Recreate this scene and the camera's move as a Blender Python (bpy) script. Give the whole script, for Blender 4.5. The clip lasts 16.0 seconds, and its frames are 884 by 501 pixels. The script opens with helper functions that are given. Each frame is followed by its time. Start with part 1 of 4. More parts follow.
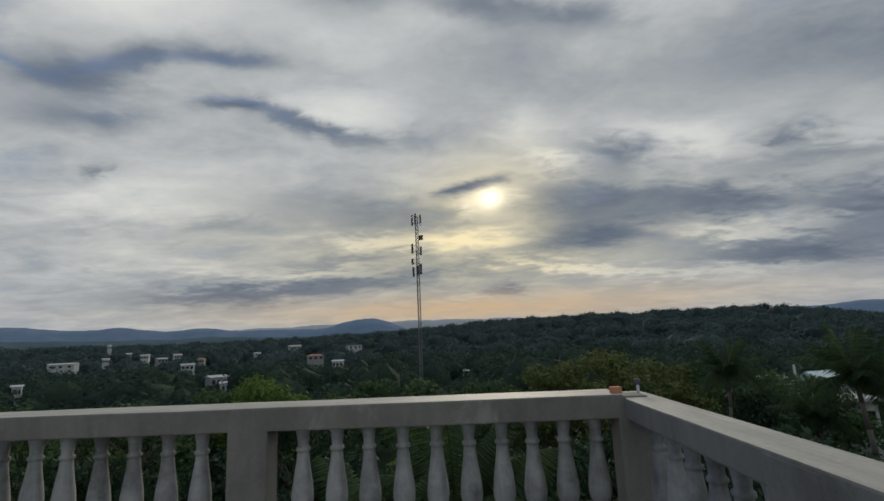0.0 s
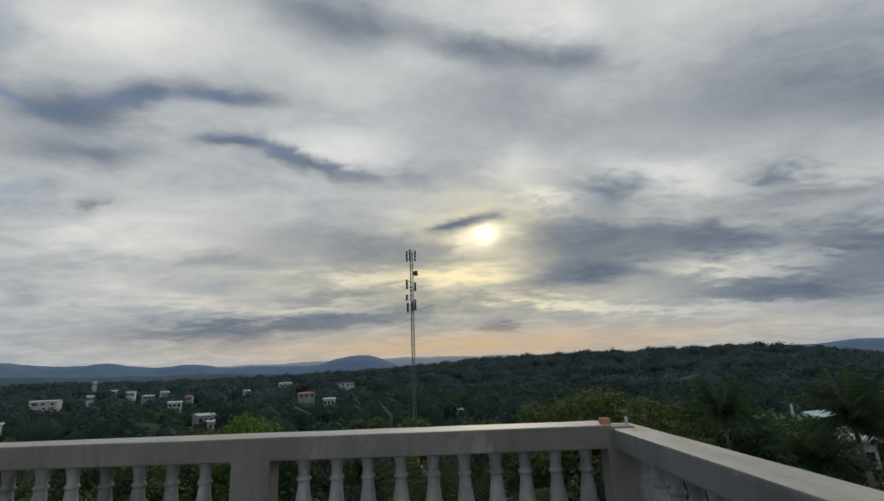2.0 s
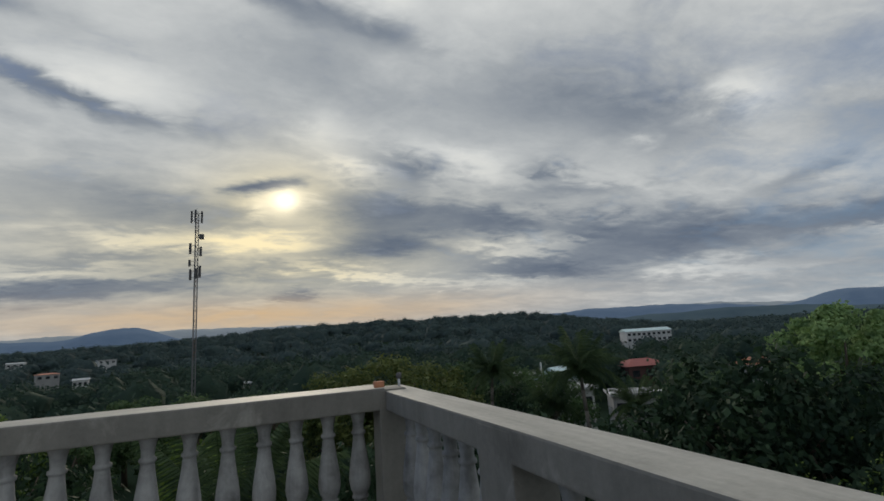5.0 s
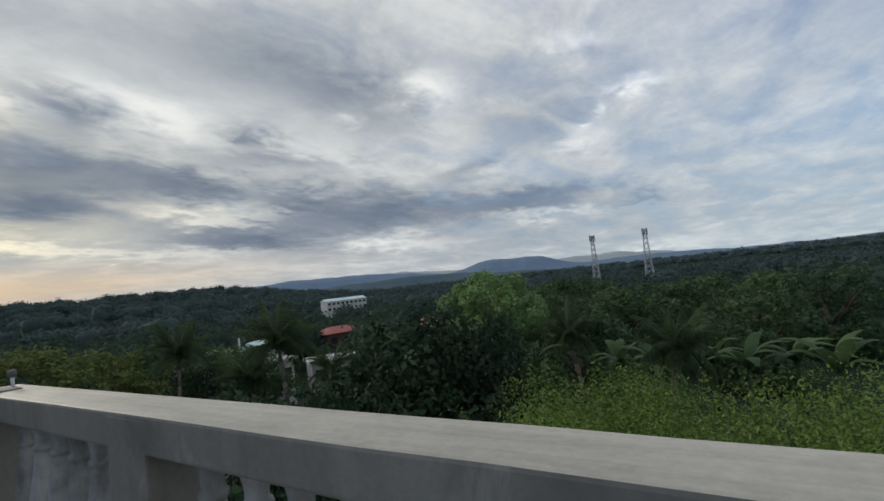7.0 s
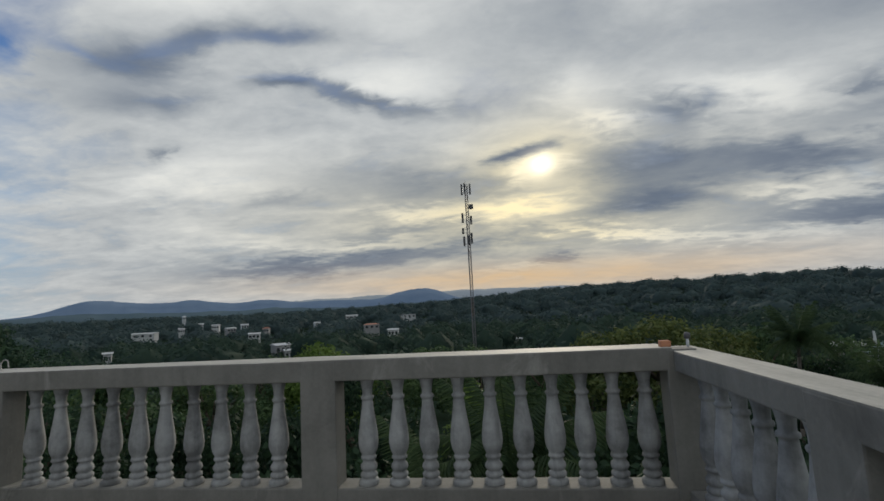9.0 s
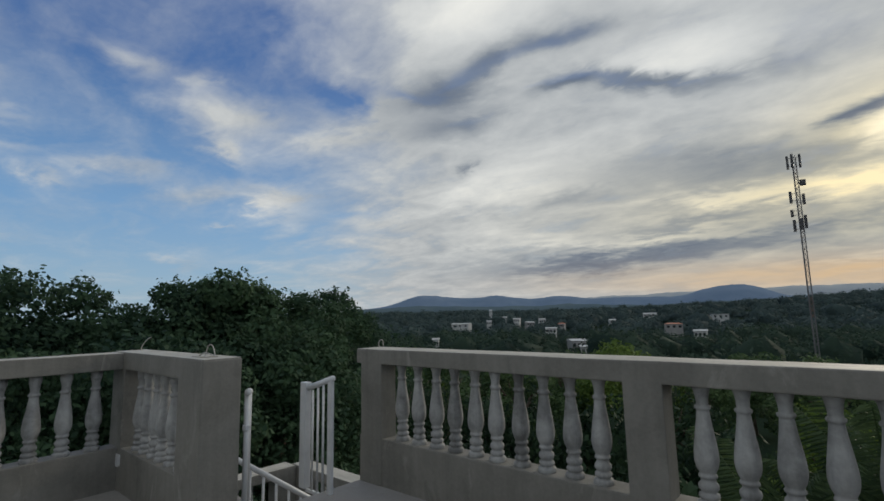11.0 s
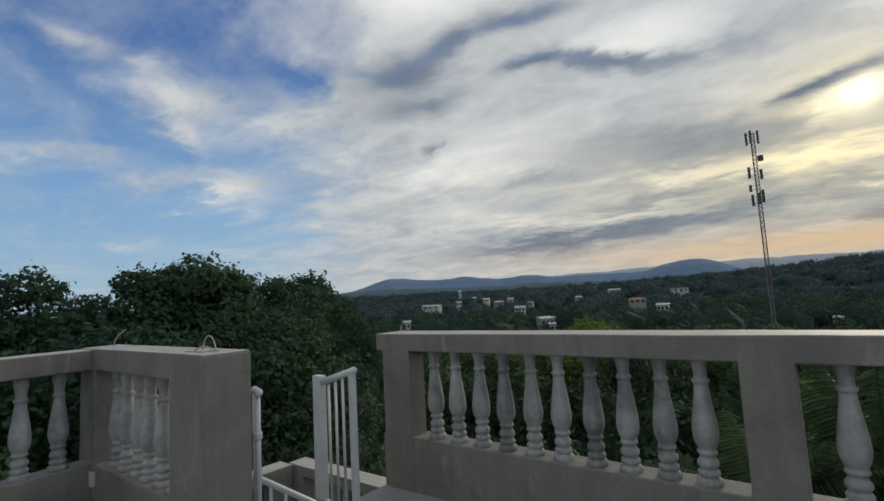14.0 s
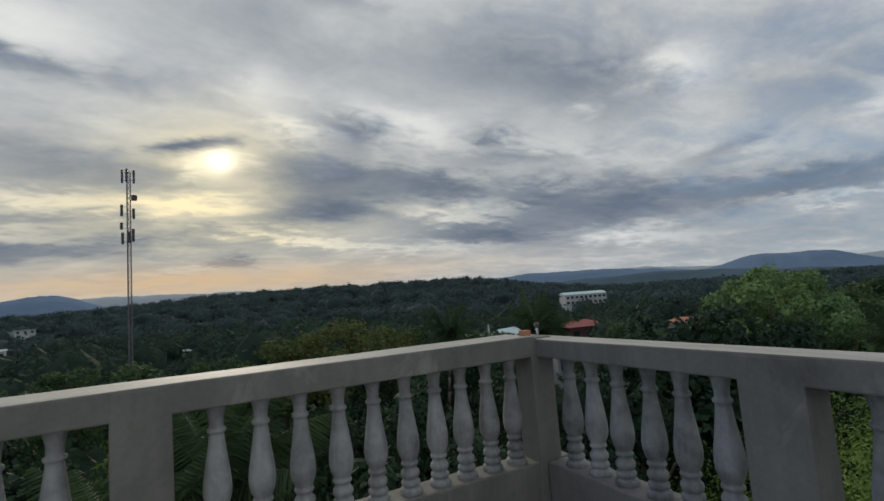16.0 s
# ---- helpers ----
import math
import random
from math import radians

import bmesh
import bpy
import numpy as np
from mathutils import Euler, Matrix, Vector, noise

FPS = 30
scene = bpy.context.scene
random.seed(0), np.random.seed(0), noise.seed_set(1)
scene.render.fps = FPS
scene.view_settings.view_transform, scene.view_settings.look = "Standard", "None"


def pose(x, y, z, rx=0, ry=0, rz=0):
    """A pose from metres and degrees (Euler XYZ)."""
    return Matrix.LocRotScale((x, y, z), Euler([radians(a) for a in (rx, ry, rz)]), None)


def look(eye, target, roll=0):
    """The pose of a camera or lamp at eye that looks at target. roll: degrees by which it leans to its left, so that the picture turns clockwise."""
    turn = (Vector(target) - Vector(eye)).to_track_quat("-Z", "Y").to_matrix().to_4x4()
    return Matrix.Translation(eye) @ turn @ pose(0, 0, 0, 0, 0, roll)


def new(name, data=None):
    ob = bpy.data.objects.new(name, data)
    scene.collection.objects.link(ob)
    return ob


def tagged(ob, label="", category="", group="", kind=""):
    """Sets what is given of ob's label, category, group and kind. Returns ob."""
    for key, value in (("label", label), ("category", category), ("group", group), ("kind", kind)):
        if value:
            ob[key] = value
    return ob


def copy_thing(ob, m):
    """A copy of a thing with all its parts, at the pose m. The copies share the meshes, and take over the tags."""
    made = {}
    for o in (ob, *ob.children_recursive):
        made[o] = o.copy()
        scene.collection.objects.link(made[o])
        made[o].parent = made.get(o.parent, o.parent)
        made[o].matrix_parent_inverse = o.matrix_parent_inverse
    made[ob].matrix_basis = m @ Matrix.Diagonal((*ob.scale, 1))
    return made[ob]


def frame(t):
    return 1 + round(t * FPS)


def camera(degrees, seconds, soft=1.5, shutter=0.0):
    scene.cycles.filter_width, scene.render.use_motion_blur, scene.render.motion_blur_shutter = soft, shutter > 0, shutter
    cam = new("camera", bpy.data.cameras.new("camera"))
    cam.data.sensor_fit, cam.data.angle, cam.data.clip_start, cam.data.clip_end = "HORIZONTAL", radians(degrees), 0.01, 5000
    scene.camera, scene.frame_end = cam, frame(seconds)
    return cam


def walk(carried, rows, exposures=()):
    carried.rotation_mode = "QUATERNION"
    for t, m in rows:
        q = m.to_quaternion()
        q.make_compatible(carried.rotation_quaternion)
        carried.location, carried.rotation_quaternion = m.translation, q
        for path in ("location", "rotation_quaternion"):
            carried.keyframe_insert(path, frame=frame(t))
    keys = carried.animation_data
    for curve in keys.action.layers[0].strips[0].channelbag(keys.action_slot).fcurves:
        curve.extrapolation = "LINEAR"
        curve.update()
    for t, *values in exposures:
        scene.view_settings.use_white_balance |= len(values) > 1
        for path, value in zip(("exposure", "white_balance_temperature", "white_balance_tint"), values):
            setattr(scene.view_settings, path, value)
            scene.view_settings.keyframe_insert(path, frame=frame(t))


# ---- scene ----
# ---- camera ----
cam = camera(84.5, 16.0, soft=1.6)
PATH = [
    (0.0, look((0.319, 0.015, 1.419), (0.258, 1.982, 1.776), -2.4)),
    (0.5, look((0.323, -0.166, 1.380), (0.290, 1.792, 1.788), -2.4)),
    (1.0, look((0.315, -0.166, 1.379), (0.283, 1.784, 1.822), -2.3)),
    (1.5, look((0.301, -0.165, 1.385), (0.264, 1.778, 1.857), -2.2)),
    (2.0, look((0.305, -0.161, 1.389), (0.273, 1.775, 1.889), -2.2)),
    (2.5, look((0.318, -0.165, 1.392), (0.308, 1.765, 1.918), -2.2)),
    (3.0, look((0.325, -0.171, 1.389), (0.351, 1.753, 1.933), -2.1)),
    (3.5, look((0.329, -0.164, 1.388), (0.425, 1.760, 1.926), -2.1)),
    (4.0, look((0.335, -0.153, 1.388), (0.559, 1.771, 1.885), -2.5)),
    (4.5, look((0.366, -0.150, 1.382), (0.808, 1.753, 1.810), -3.1)),
    (5.0, look((0.410, -0.089, 1.368), (1.162, 1.732, 1.710), -3.7)),
    (5.2, look((0.390, -0.208, 1.374), (1.286, 1.553, 1.682), -4.2)),
    (5.6, look((0.405, -0.213, 1.372), (1.579, 1.389, 1.614), -4.5)),
    (6.0, look((0.437, -0.213, 1.368), (1.876, 1.163, 1.554), -5.0)),
    (6.4, look((0.475, -0.208, 1.362), (2.093, 0.958, 1.508), -5.6)),
    (6.8, look((0.508, -0.198, 1.357), (2.187, 0.882, 1.482), -6.1)),
    (7.1, look((0.523, -0.187, 1.354), (2.149, 0.971, 1.480), -6.4)),
    (7.3, look((0.526, -0.178, 1.352), (2.047, 1.113, 1.487), -6.4)),
    (7.5, look((0.535, -0.107, 1.342), (1.904, 1.344, 1.488), -6.3)),
    (7.7, look((0.520, -0.079, 1.337), (1.727, 1.508, 1.498), -6.3)),
    (8.0, look((0.445, -0.192, 1.361), (1.303, 1.606, 1.540), -5.3)),
    (8.5, look((0.406, -0.127, 1.348), (0.625, 1.849, 1.565), -4.2)),
    (9.0, look((0.330, -0.104, 1.354), (0.055, 1.862, 1.597), -2.9)),
    (9.5, look((0.303, -0.103, 1.346), (-0.314, 1.780, 1.615), -2.3)),
    (10.0, look((0.271, -0.071, 1.343), (-0.628, 1.694, 1.621), -1.8)),
    (10.2, look((0.257, -0.072, 1.350), (-0.735, 1.643, 1.625), -1.4)),
    (10.6, look((0.230, -0.071, 1.352), (-0.944, 1.524, 1.627), -1.3)),
    (11.0, look((0.172, -0.074, 1.354), (-1.142, 1.410, 1.625), -1.2)),
    (11.5, look((0.082, -0.078, 1.358), (-1.349, 1.295, 1.618), -1.1)),
    (12.0, look((0.004, -0.078, 1.359), (-1.482, 1.239, 1.604), -1.1)),
    (12.3, look((-0.023, -0.074, 1.358), (-1.511, 1.241, 1.593), -1.2)),
    (12.5, look((-0.077, -0.042, 1.342), (-1.563, 1.276, 1.572), -1.6)),
    (13.0, look((-0.213, -0.005, 1.332), (-1.679, 1.338, 1.544), -2.1)),
    (13.5, look((-0.427, 0.013, 1.333), (-1.812, 1.443, 1.531), -2.4)),
    (14.0, look((-0.600, 0.074, 1.337), (-1.820, 1.647, 1.531), -3.1)),
    (14.5, look((-0.764, 0.211, 1.348), (-1.705, 1.965, 1.543), -3.3)),
    (15.0, look((-0.873, 0.251, 1.352), (-1.392, 2.172, 1.552), -3.7)),
    (15.5, look((-0.903, 0.285, 1.354), (-0.828, 2.274, 1.553), -4.2)),
    (16.0, look((-0.707, 0.366, 1.370), (0.251, 2.112, 1.556), -4.2)),
]
EXPOSURES = [(0.0, -0.2), (1.0, -0.12), (4.0, -0.14), (5.2, -0.12), (7.3, 0.2), (7.7, 0.2), (8.0, 0.14), (9.0, 0.0), (10.0, -0.1), (12.5, 0.08), (13.0, 0.1), (15.0, 0.0), (16.0, -0.03)]
walk(cam, PATH, EXPOSURES)

# ---- world and sun ----
SUN_AZ, SUN_EL = 4.4, 16.1
world = bpy.data.worlds.new("sky")
scene.world = world
world.use_nodes = True
wt = world.node_tree
wt.nodes.clear()


def mth(tree, op, a, b=None, c=None, clamp=False):
    """A math node; sockets or numbers in, socket out."""
    n = tree.nodes.new("ShaderNodeMath")
    n.operation, n.use_clamp = op, clamp
    for i, v in enumerate((a, b, c)):
        if v is None:
            continue
        if isinstance(v, (int, float)):
            n.inputs[i].default_value = v
        else:
            tree.links.new(v, n.inputs[i])
    return n.outputs[0]


def mix_col(tree, f, a, b, mode="MIX"):
    n = tree.nodes.new("ShaderNodeMix")
    n.data_type, n.blend_type = "RGBA", mode
    for sock, v in ((n.inputs[0], f), (n.inputs[6], a), (n.inputs[7], b)):
        if isinstance(v, (int, float)):
            sock.default_value = v
        elif isinstance(v, tuple):
            sock.default_value = (*v, 1)
        else:
            tree.links.new(v, sock)
    return n.outputs[2]


def ramp(tree, f, stops):
    n = tree.nodes.new("ShaderNodeValToRGB")
    while len(n.color_ramp.elements) < len(stops):
        n.color_ramp.elements.new(0.5)
    for e, (p, c) in zip(n.color_ramp.elements, stops):
        e.position, e.color = p, (*c, 1)
    tree.links.new(f, n.inputs[0])
    return n.outputs[0]


def fbm(tree, vec, scale, detail=6.0, rough=0.55, distortion=0.0):
    n = tree.nodes.new("ShaderNodeTexNoise")
    n.inputs["Scale"].default_value, n.inputs["Detail"].default_value = scale, detail
    n.inputs["Roughness"].default_value, n.inputs["Distortion"].default_value = rough, distortion
    if vec is not None:
        tree.links.new(vec, n.inputs["Vector"])
    return n.outputs["Fac"]


def sky_nodes():
    t = wt
    M = lambda op, a, b=None, c=None, clamp=False: mth(t, op, a, b, c, clamp)
    way = t.nodes.new("ShaderNodeTexCoord").outputs["Generated"]
    sep = t.nodes.new("ShaderNodeSeparateXYZ")
    t.links.new(way, sep.inputs[0])
    X, Y, Z = sep.outputs
    az0 = M("MULTIPLY", M("ARCTAN2", X, Y), 57.2958)
    el0 = M("MULTIPLY", M("ARCSINE", Z), 57.2958)
    # the cloud deck: directions laid out on a flat layer overhead
    deep = M("ADD", M("MAXIMUM", Z, 0.0), 0.16)
    flat = t.nodes.new("ShaderNodeCombineXYZ")
    t.links.new(M("DIVIDE", X, deep), flat.inputs[0])
    t.links.new(M("MULTIPLY", M("DIVIDE", Y, deep), 1.35), flat.inputs[1])
    P = flat.outputs[0]
    n1 = fbm(t, P, 1.0, 6, 0.52, 0.3)
    n2 = fbm(t, P, 2.6, 6, 0.52, 0.5)
    n3 = fbm(t, P, 7.5, 4, 0.55, 0.5)
    n5 = fbm(t, P, 24.0, 3, 0.6, 0.5)
    shifted = t.nodes.new("ShaderNodeVectorMath")
    shifted.operation = "ADD"
    t.links.new(P, shifted.inputs[0])
    shifted.inputs[1].default_value = (7.3, 2.1, 4.0)
    n4 = fbm(t, shifted.outputs[0], 2.4, 5, 0.55, 0.4)
    az = M("ADD", az0, M("ADD", M("MULTIPLY_ADD", n2, 11, -5.5), M("MULTIPLY_ADD", n3, 5, -2.5)))
    el = M("ADD", el0, M("ADD", M("MULTIPLY_ADD", n4, 3.4, -1.7), M("MULTIPLY_ADD", n3, 2.0, -1.0)))

    def spot(a, e, wide, high, tilt=0.0, plain=False):
        """A soft patch round azimuth a and elevation e, tilted, with ragged edges unless plain."""
        u, v = M("SUBTRACT", az0 if plain else az, a), M("SUBTRACT", el0 if plain else el, e)
        if tilt:
            c, s = math.cos(radians(tilt)), math.sin(radians(tilt))
            u, v = M("ADD", M("MULTIPLY", u, c), M("MULTIPLY", v, s)), M("SUBTRACT", M("MULTIPLY", v, c), M("MULTIPLY", u, s))
        u, v = M("MULTIPLY", u, 1 / wide), M("MULTIPLY", v, 1 / high)
        return M("EXPONENT", M("MULTIPLY", M("ADD", M("MULTIPLY", u, u), M("MULTIPLY", v, v)), -1))

    tone = M("ADD", M("MULTIPLY_ADD", n1, 0.36, 0.465), M("ADD", M("MULTIPLY_ADD", n2, 0.40, -0.20), M("MULTIPLY_ADD", n3, 0.15, -0.075)))
    tone = M("ADD", tone, M("MULTIPLY_ADD", n5, 0.06, -0.03))
    # blue-grey banks and torn streaks high in the deck
    for a, e, wide, high, tilt, w in (
            (-41.5, 25.6, 4.8, 1.58, 7, -0.51), (-35.3, 28.6, 3.6, 1.16, 26, -0.43), (-27.5, 30.1, 5.3, 0.95, 7, -0.43), (-40, 22.1, 5.4, 1.26, 8, -0.32), (-26.9, 25.4, 3, 0.63, 11, -0.43), (-17.2, 24.4, 7.8, 0.95, -10, -0.58),
            (-14.1, 39.7, 11.1, 2.42, -2, -0.48), (4.2, 36.8, 6, 1.47, -14, -0.41), (15.1, 34.1, 6.3, 1.26, -13, -0.29), (2.5, 17.6, 3.3, 0.63, 8, -1), (6.6, 31.2, 10.5, 4.2, 0, -0.17), (35.7, 25.4, 11.3, 3.57, -12, -0.22),
            (-39.3, 16.9, 1.2, 0.63, 13, -0.29)):
        tone = M("MULTIPLY_ADD", spot(a, e, wide, high, tilt), w, tone)
    # low bars and banks round the sun
    for a, e, wide, high, tilt, w in (
            (14.7, 14.7, 7.7, 2.21, -9, -0.43), (14.9, 11.1, 7, 1.37, 3, -0.51), (28.7, 13.6, 8.4, 1.47, -5, -0.41), (39.8, 10.6, 3.3, 1.47, -2, -0.29), (37.9, 15.2, 6.5, 0.84, -6, -0.29), (-27.2, 5.6, 8, 0.95, 2, -0.37),
            (-11.9, 6.5, 13.7, 1.05, 5, -0.4), (-9.1, 14.5, 13.1, 2.1, -4, -0.26), (18, 19.2, 3.6, 1.58, -14, -0.32), (-13.6, 9.3, 9.7, 0.63, 5, -0.22), (5.3, 5.4, 1.8, 0.73, -5, -0.36), (-27.4, 13.2, 3.9, 0.95, 6, -0.22),
            (35.8, 17.6, 2.6, 0.84, -18, -0.26)):
        tone = M("MULTIPLY_ADD", spot(a, e, wide, high, tilt), w, tone)
    # banks over the far hills
    for a, e, wide, high, tilt, w in (
            (48.2, 8.9, 10.9, 2.52, -2, -0.49), (34.2, 6.8, 8.6, 1.47, -9, -0.46), (66.5, 8.2, 9.3, 1.16, -2, -0.38), (59.8, 12.4, 2.9, 0.84, 11, -0.22), (35.5, 17.3, 3.3, 1.05, -10, -0.22), (48.8, 21.2, 7.1, 2.73, -18, -0.26),
            (78.8, 6.5, 2.7, 0.58, 0, -0.22), (30.8, 12, 5.6, 1.16, -5, -0.38), (67.9, 16.4, 6.2, 3.26, -8, -0.17)):
        tone = M("MULTIPLY_ADD", spot(a, e, wide, high, tilt), w, tone)
    # bright gaps and rims near the sun
    for a, e, wide, high, tilt, w in (
            (2.3, 11.4, 7.8, 0.95, 0, 0.4), (-10.7, 11.6, 5.1, 0.63, -2, 0.18), (12.9, 7.8, 8.6, 0.58, -9, 0.27), (12.1, 20, 3.1, 1.05, -24, 0.25), (25.8, 20.1, 7.7, 1.47, -17, 0.22), (-14.4, 26.5, 9.4, 2.1, -2, 0.2),
            (-33.5, 14.7, 9.1, 2.52, 3, 0.19), (-22.5, 8.2, 13.6, 0.84, -2, 0.19), (1, 4.6, 5.1, 0.63, 2, 0.18), (28.3, 9.9, 2.9, 0.63, -5, 0.2), (37.5, 9.7, 0.9, 0.58, 4, 0.18), (31.8, 5.6, 11, 0.58, -4, 0.18),
            (15.6, 38.1, 6.5, 2.52, -15, 0.2), (-37.1, 33.8, 11.4, 3.36, 17, 0.18), (9.1, 24.4, 3.9, 2.21, -11, 0.15)):
        tone = M("MULTIPLY_ADD", spot(a, e, wide, high, tilt), w, tone)
    # bright gaps away from the sun
    for a, e, wide, high, tilt, w in (
            (69.3, 6.5, 5.9, 0.63, -5, 0.23), (50.1, 5.2, 6.8, 1.05, -2, 0.3), (33.7, 9.1, 5, 0.63, -1, 0.18), (74.2, 24.1, 2.9, 0.84, -13, 0.25), (80, 18.5, 3.3, 0.73, -5, 0.38), (75.7, 16.3, 1.1, 0.84, 7, 0.31),
            (57.2, 21.5, 2.7, 2.31, -34, 0.25), (73.8, 14.2, 3.4, 1.05, -9, 0.15), (47.2, 19.5, 1.2, 0.58, 2, 0.18), (80.9, 1.2, 4.8, 0.95, -2, 0.15)):
        tone = M("MULTIPLY_ADD", spot(a, e, wide, high, tilt), w, tone)
    tone = M("MULTIPLY_ADD", spot(0, 6, 60, 7, 0, True), -0.06, tone)
    tone = M("MULTIPLY_ADD", spot(68, 5, 26, 5, 0, True), -0.14, tone)
    # the deck thins and brightens overhead
    tone = M("MULTIPLY_ADD", M("MULTIPLY_ADD", el0, 1 / 22.0, -1.2, True), 0.14, tone)
    # the sky away from the sun is dimmer
    tone = M("MULTIPLY_ADD", M("MULTIPLY_ADD", M("ABSOLUTE", az0), 1 / 50.0, -1.9, True), -0.16, tone)
    # thin warm light round the sun
    near_sun = spot(SUN_AZ, SUN_EL, 9, 6, 0, True)
    tone = M("MULTIPLY_ADD", near_sun, 0.14, tone)
    cloud = ramp(t, tone, [(0.0, (0.125, 0.158, 0.215)), (0.3, (0.225, 0.26, 0.31)), (0.55, (0.40, 0.43, 0.455)), (0.8, (0.67, 0.69, 0.685)), (1.0, (0.90, 0.90, 0.85))])
    warm = M("ADD", spot(1, 10, 27, 6.5, 0, True), M("MULTIPLY", near_sun, 0.8), None, True)
    cloud = mix_col(t, M("MULTIPLY", warm, tone, None, True), cloud, mix_col(t, 1.0, cloud, (1.22, 1.04, 0.68), "MULTIPLY"))
    # clear sky between the clouds
    clear = t.nodes.new("ShaderNodeTexSky")
    clear.sky_type, clear.sun_disc = "NISHITA", False
    clear.sun_elevation, clear.sun_rotation = radians(SUN_EL), radians(SUN_AZ)
    blue = mix_col(t, 1.0, clear.outputs[0], (0.085, 0.085, 0.085), "MULTIPLY")
    veil = ramp(t, M("MULTIPLY", el0, 1 / 40.0, None, True), [(0.0, (0.34, 0.52, 0.68)), (0.3, (0.19, 0.38, 0.66)), (0.65, (0.075, 0.175, 0.43)), (1.0, (0.06, 0.13, 0.36))])
    blue = mix_col(t, 0.75, blue, veil)
    cover = M("MULTIPLY_ADD", az, 1 / 18.0, 3.45)
    cover = M("MINIMUM", M("MAXIMUM", cover, 0.0), 1.0)
    cover = M("SUBTRACT", cover, M("MULTIPLY", M("MULTIPLY_ADD", az0, 1 / 60.0, -0.7, True), 0.5))
    # broken cloud, added unseen behind the house, greys the light on the concrete
    cover = M("MAXIMUM", cover, M("MULTIPLY_ADD", M("ABSOLUTE", az0), 1 / 30.0, -3.3, True))
    # wisps in the clear sky
    for a, e, wide, high, tilt, w in (
            (-90.0, 25.5, 2.7, 2.2, -11, 0.9), (-88.2, 21.3, 2.9, 1.3, -10, 0.55), (-75.2, 25.2, 2.5, 1.3, -4, 0.6), (-69.1, 24.9, 2.4, 1.1, -12, 0.6), (-65.2, 21.6, 5.2, 1.8, 1, 0.95), (-65.0, 18.4, 2.8, 1.2, -10, 0.8),
            (-51.6, 21.4, 7.0, 1.5, 14, 0.5), (-48.5, 24.9, 2.0, 1.6, -32, 0.4), (-75.4, 15.2, 4.2, 1.1, 3, 0.6), (-67.3, 13.8, 4.7, 1.1, 9, 0.6), (-60.5, 13.2, 2.9, 1.4, -6, 0.85), (-81.3, 13.4, 2.0, 0.8, -12, 0.5),
            (-86.6, 15.0, 5.0, 0.5, 16, 0.35), (-86.1, 7.6, 2.6, 0.5, 0, 0.35), (-65.9, 10.4, 1.0, 0.3, 2, 0.4), (-70.0, 6.2, 2.2, 0.5, -4, 0.3)):
        cover = M("MULTIPLY_ADD", spot(a, e, wide, high, tilt), w, cover)
    # blue rents in the deck
    for a, e, wide, high, tilt, w in (
            (-84.4, 18.3, 1.8, 0.8, 1, 0.3), (-54.4, 24.8, 3.9, 1.6, -18, -0.45), (-54.4, 21.4, 6.7, 0.5, 1, -0.22), (-46.8, 25.9, 4.6, 0.8, -10, -0.38), (-38.5, 27.0, 4.8, 0.9, 20, -0.42), (-29.4, 29.7, 5.3, 0.8, 8, -0.4),
            (-27.7, 25.9, 3.1, 0.5, 4, -0.3), (-20.9, 25.1, 4.6, 0.7, -14, -0.34), (-13.2, 23.7, 4.0, 0.4, -6, -0.3), (-49.9, 12.0, 7.4, 0.6, 0, -0.22), (-53.7, 7.7, 5.4, 0.9, -1, -0.2), (-38.6, 22.5, 3.1, 0.7, 8, -0.2)):
        cover = M("MULTIPLY_ADD", spot(a, e, wide, high, tilt), w, cover)
    cover = M("ADD", cover, M("ADD", M("MULTIPLY_ADD", n2, 0.9, -0.37), M("MULTIPLY_ADD", n5, 0.16, -0.08)), None, True)
    sky = mix_col(t, cover, blue, cloud)
    glow = spot(2, 3.3, 27, 1.7, 0, True)
    sky = mix_col(t, M("MULTIPLY", glow, M("MULTIPLY_ADD", n2, 0.9, 0.35), None, True), sky, (0.69, 0.49, 0.29))
    # the sun, dimmed behind thin cloud
    gap = M("ADD", M("MULTIPLY", spot(SUN_AZ, SUN_EL, 1.25, 1.05, 0, True), 0.85), M("MULTIPLY", spot(SUN_AZ + 0.4, SUN_EL - 0.3, 3.0, 2.0), 0.30))
    sky = mix_col(t, 1.0, sky, mix_col(t, gap, (0, 0, 0), (1.25, 1.08, 0.74)), "ADD")
    sky = mix_col(t, M("MULTIPLY_ADD", el0, -0.5, -0.5, True), sky, (0.06, 0.075, 0.07))
    back = t.nodes.new("ShaderNodeBackground")
    t.links.new(sky, back.inputs[0])
    back.inputs[1].default_value = 1.0
    t.links.new(back.outputs[0], t.nodes.new("ShaderNodeOutputWorld").inputs[0])


sky_nodes()
sun = new("sun", bpy.data.lights.new("sun", "SUN"))
sun.data.energy, sun.data.angle, sun.data.color = 1.0, radians(12), (1.0, 0.88, 0.7)
sa, se = radians(SUN_AZ), radians(SUN_EL)
sun.matrix_world = look((0, 0, 60), (-50 * math.sin(sa) * math.cos(se), -50 * math.cos(sa) * math.cos(se), 60 - 50 * math.sin(se)))


# ---- materials ----
def principled(name, rough=0.8, metal=0.0):
    m = bpy.data.materials.new(name)
    m.use_nodes = True
    b = m.node_tree.nodes["Principled BSDF"]
    b.inputs["Roughness"].default_value, b.inputs["Metallic"].default_value = rough, metal
    return m, m.node_tree, b


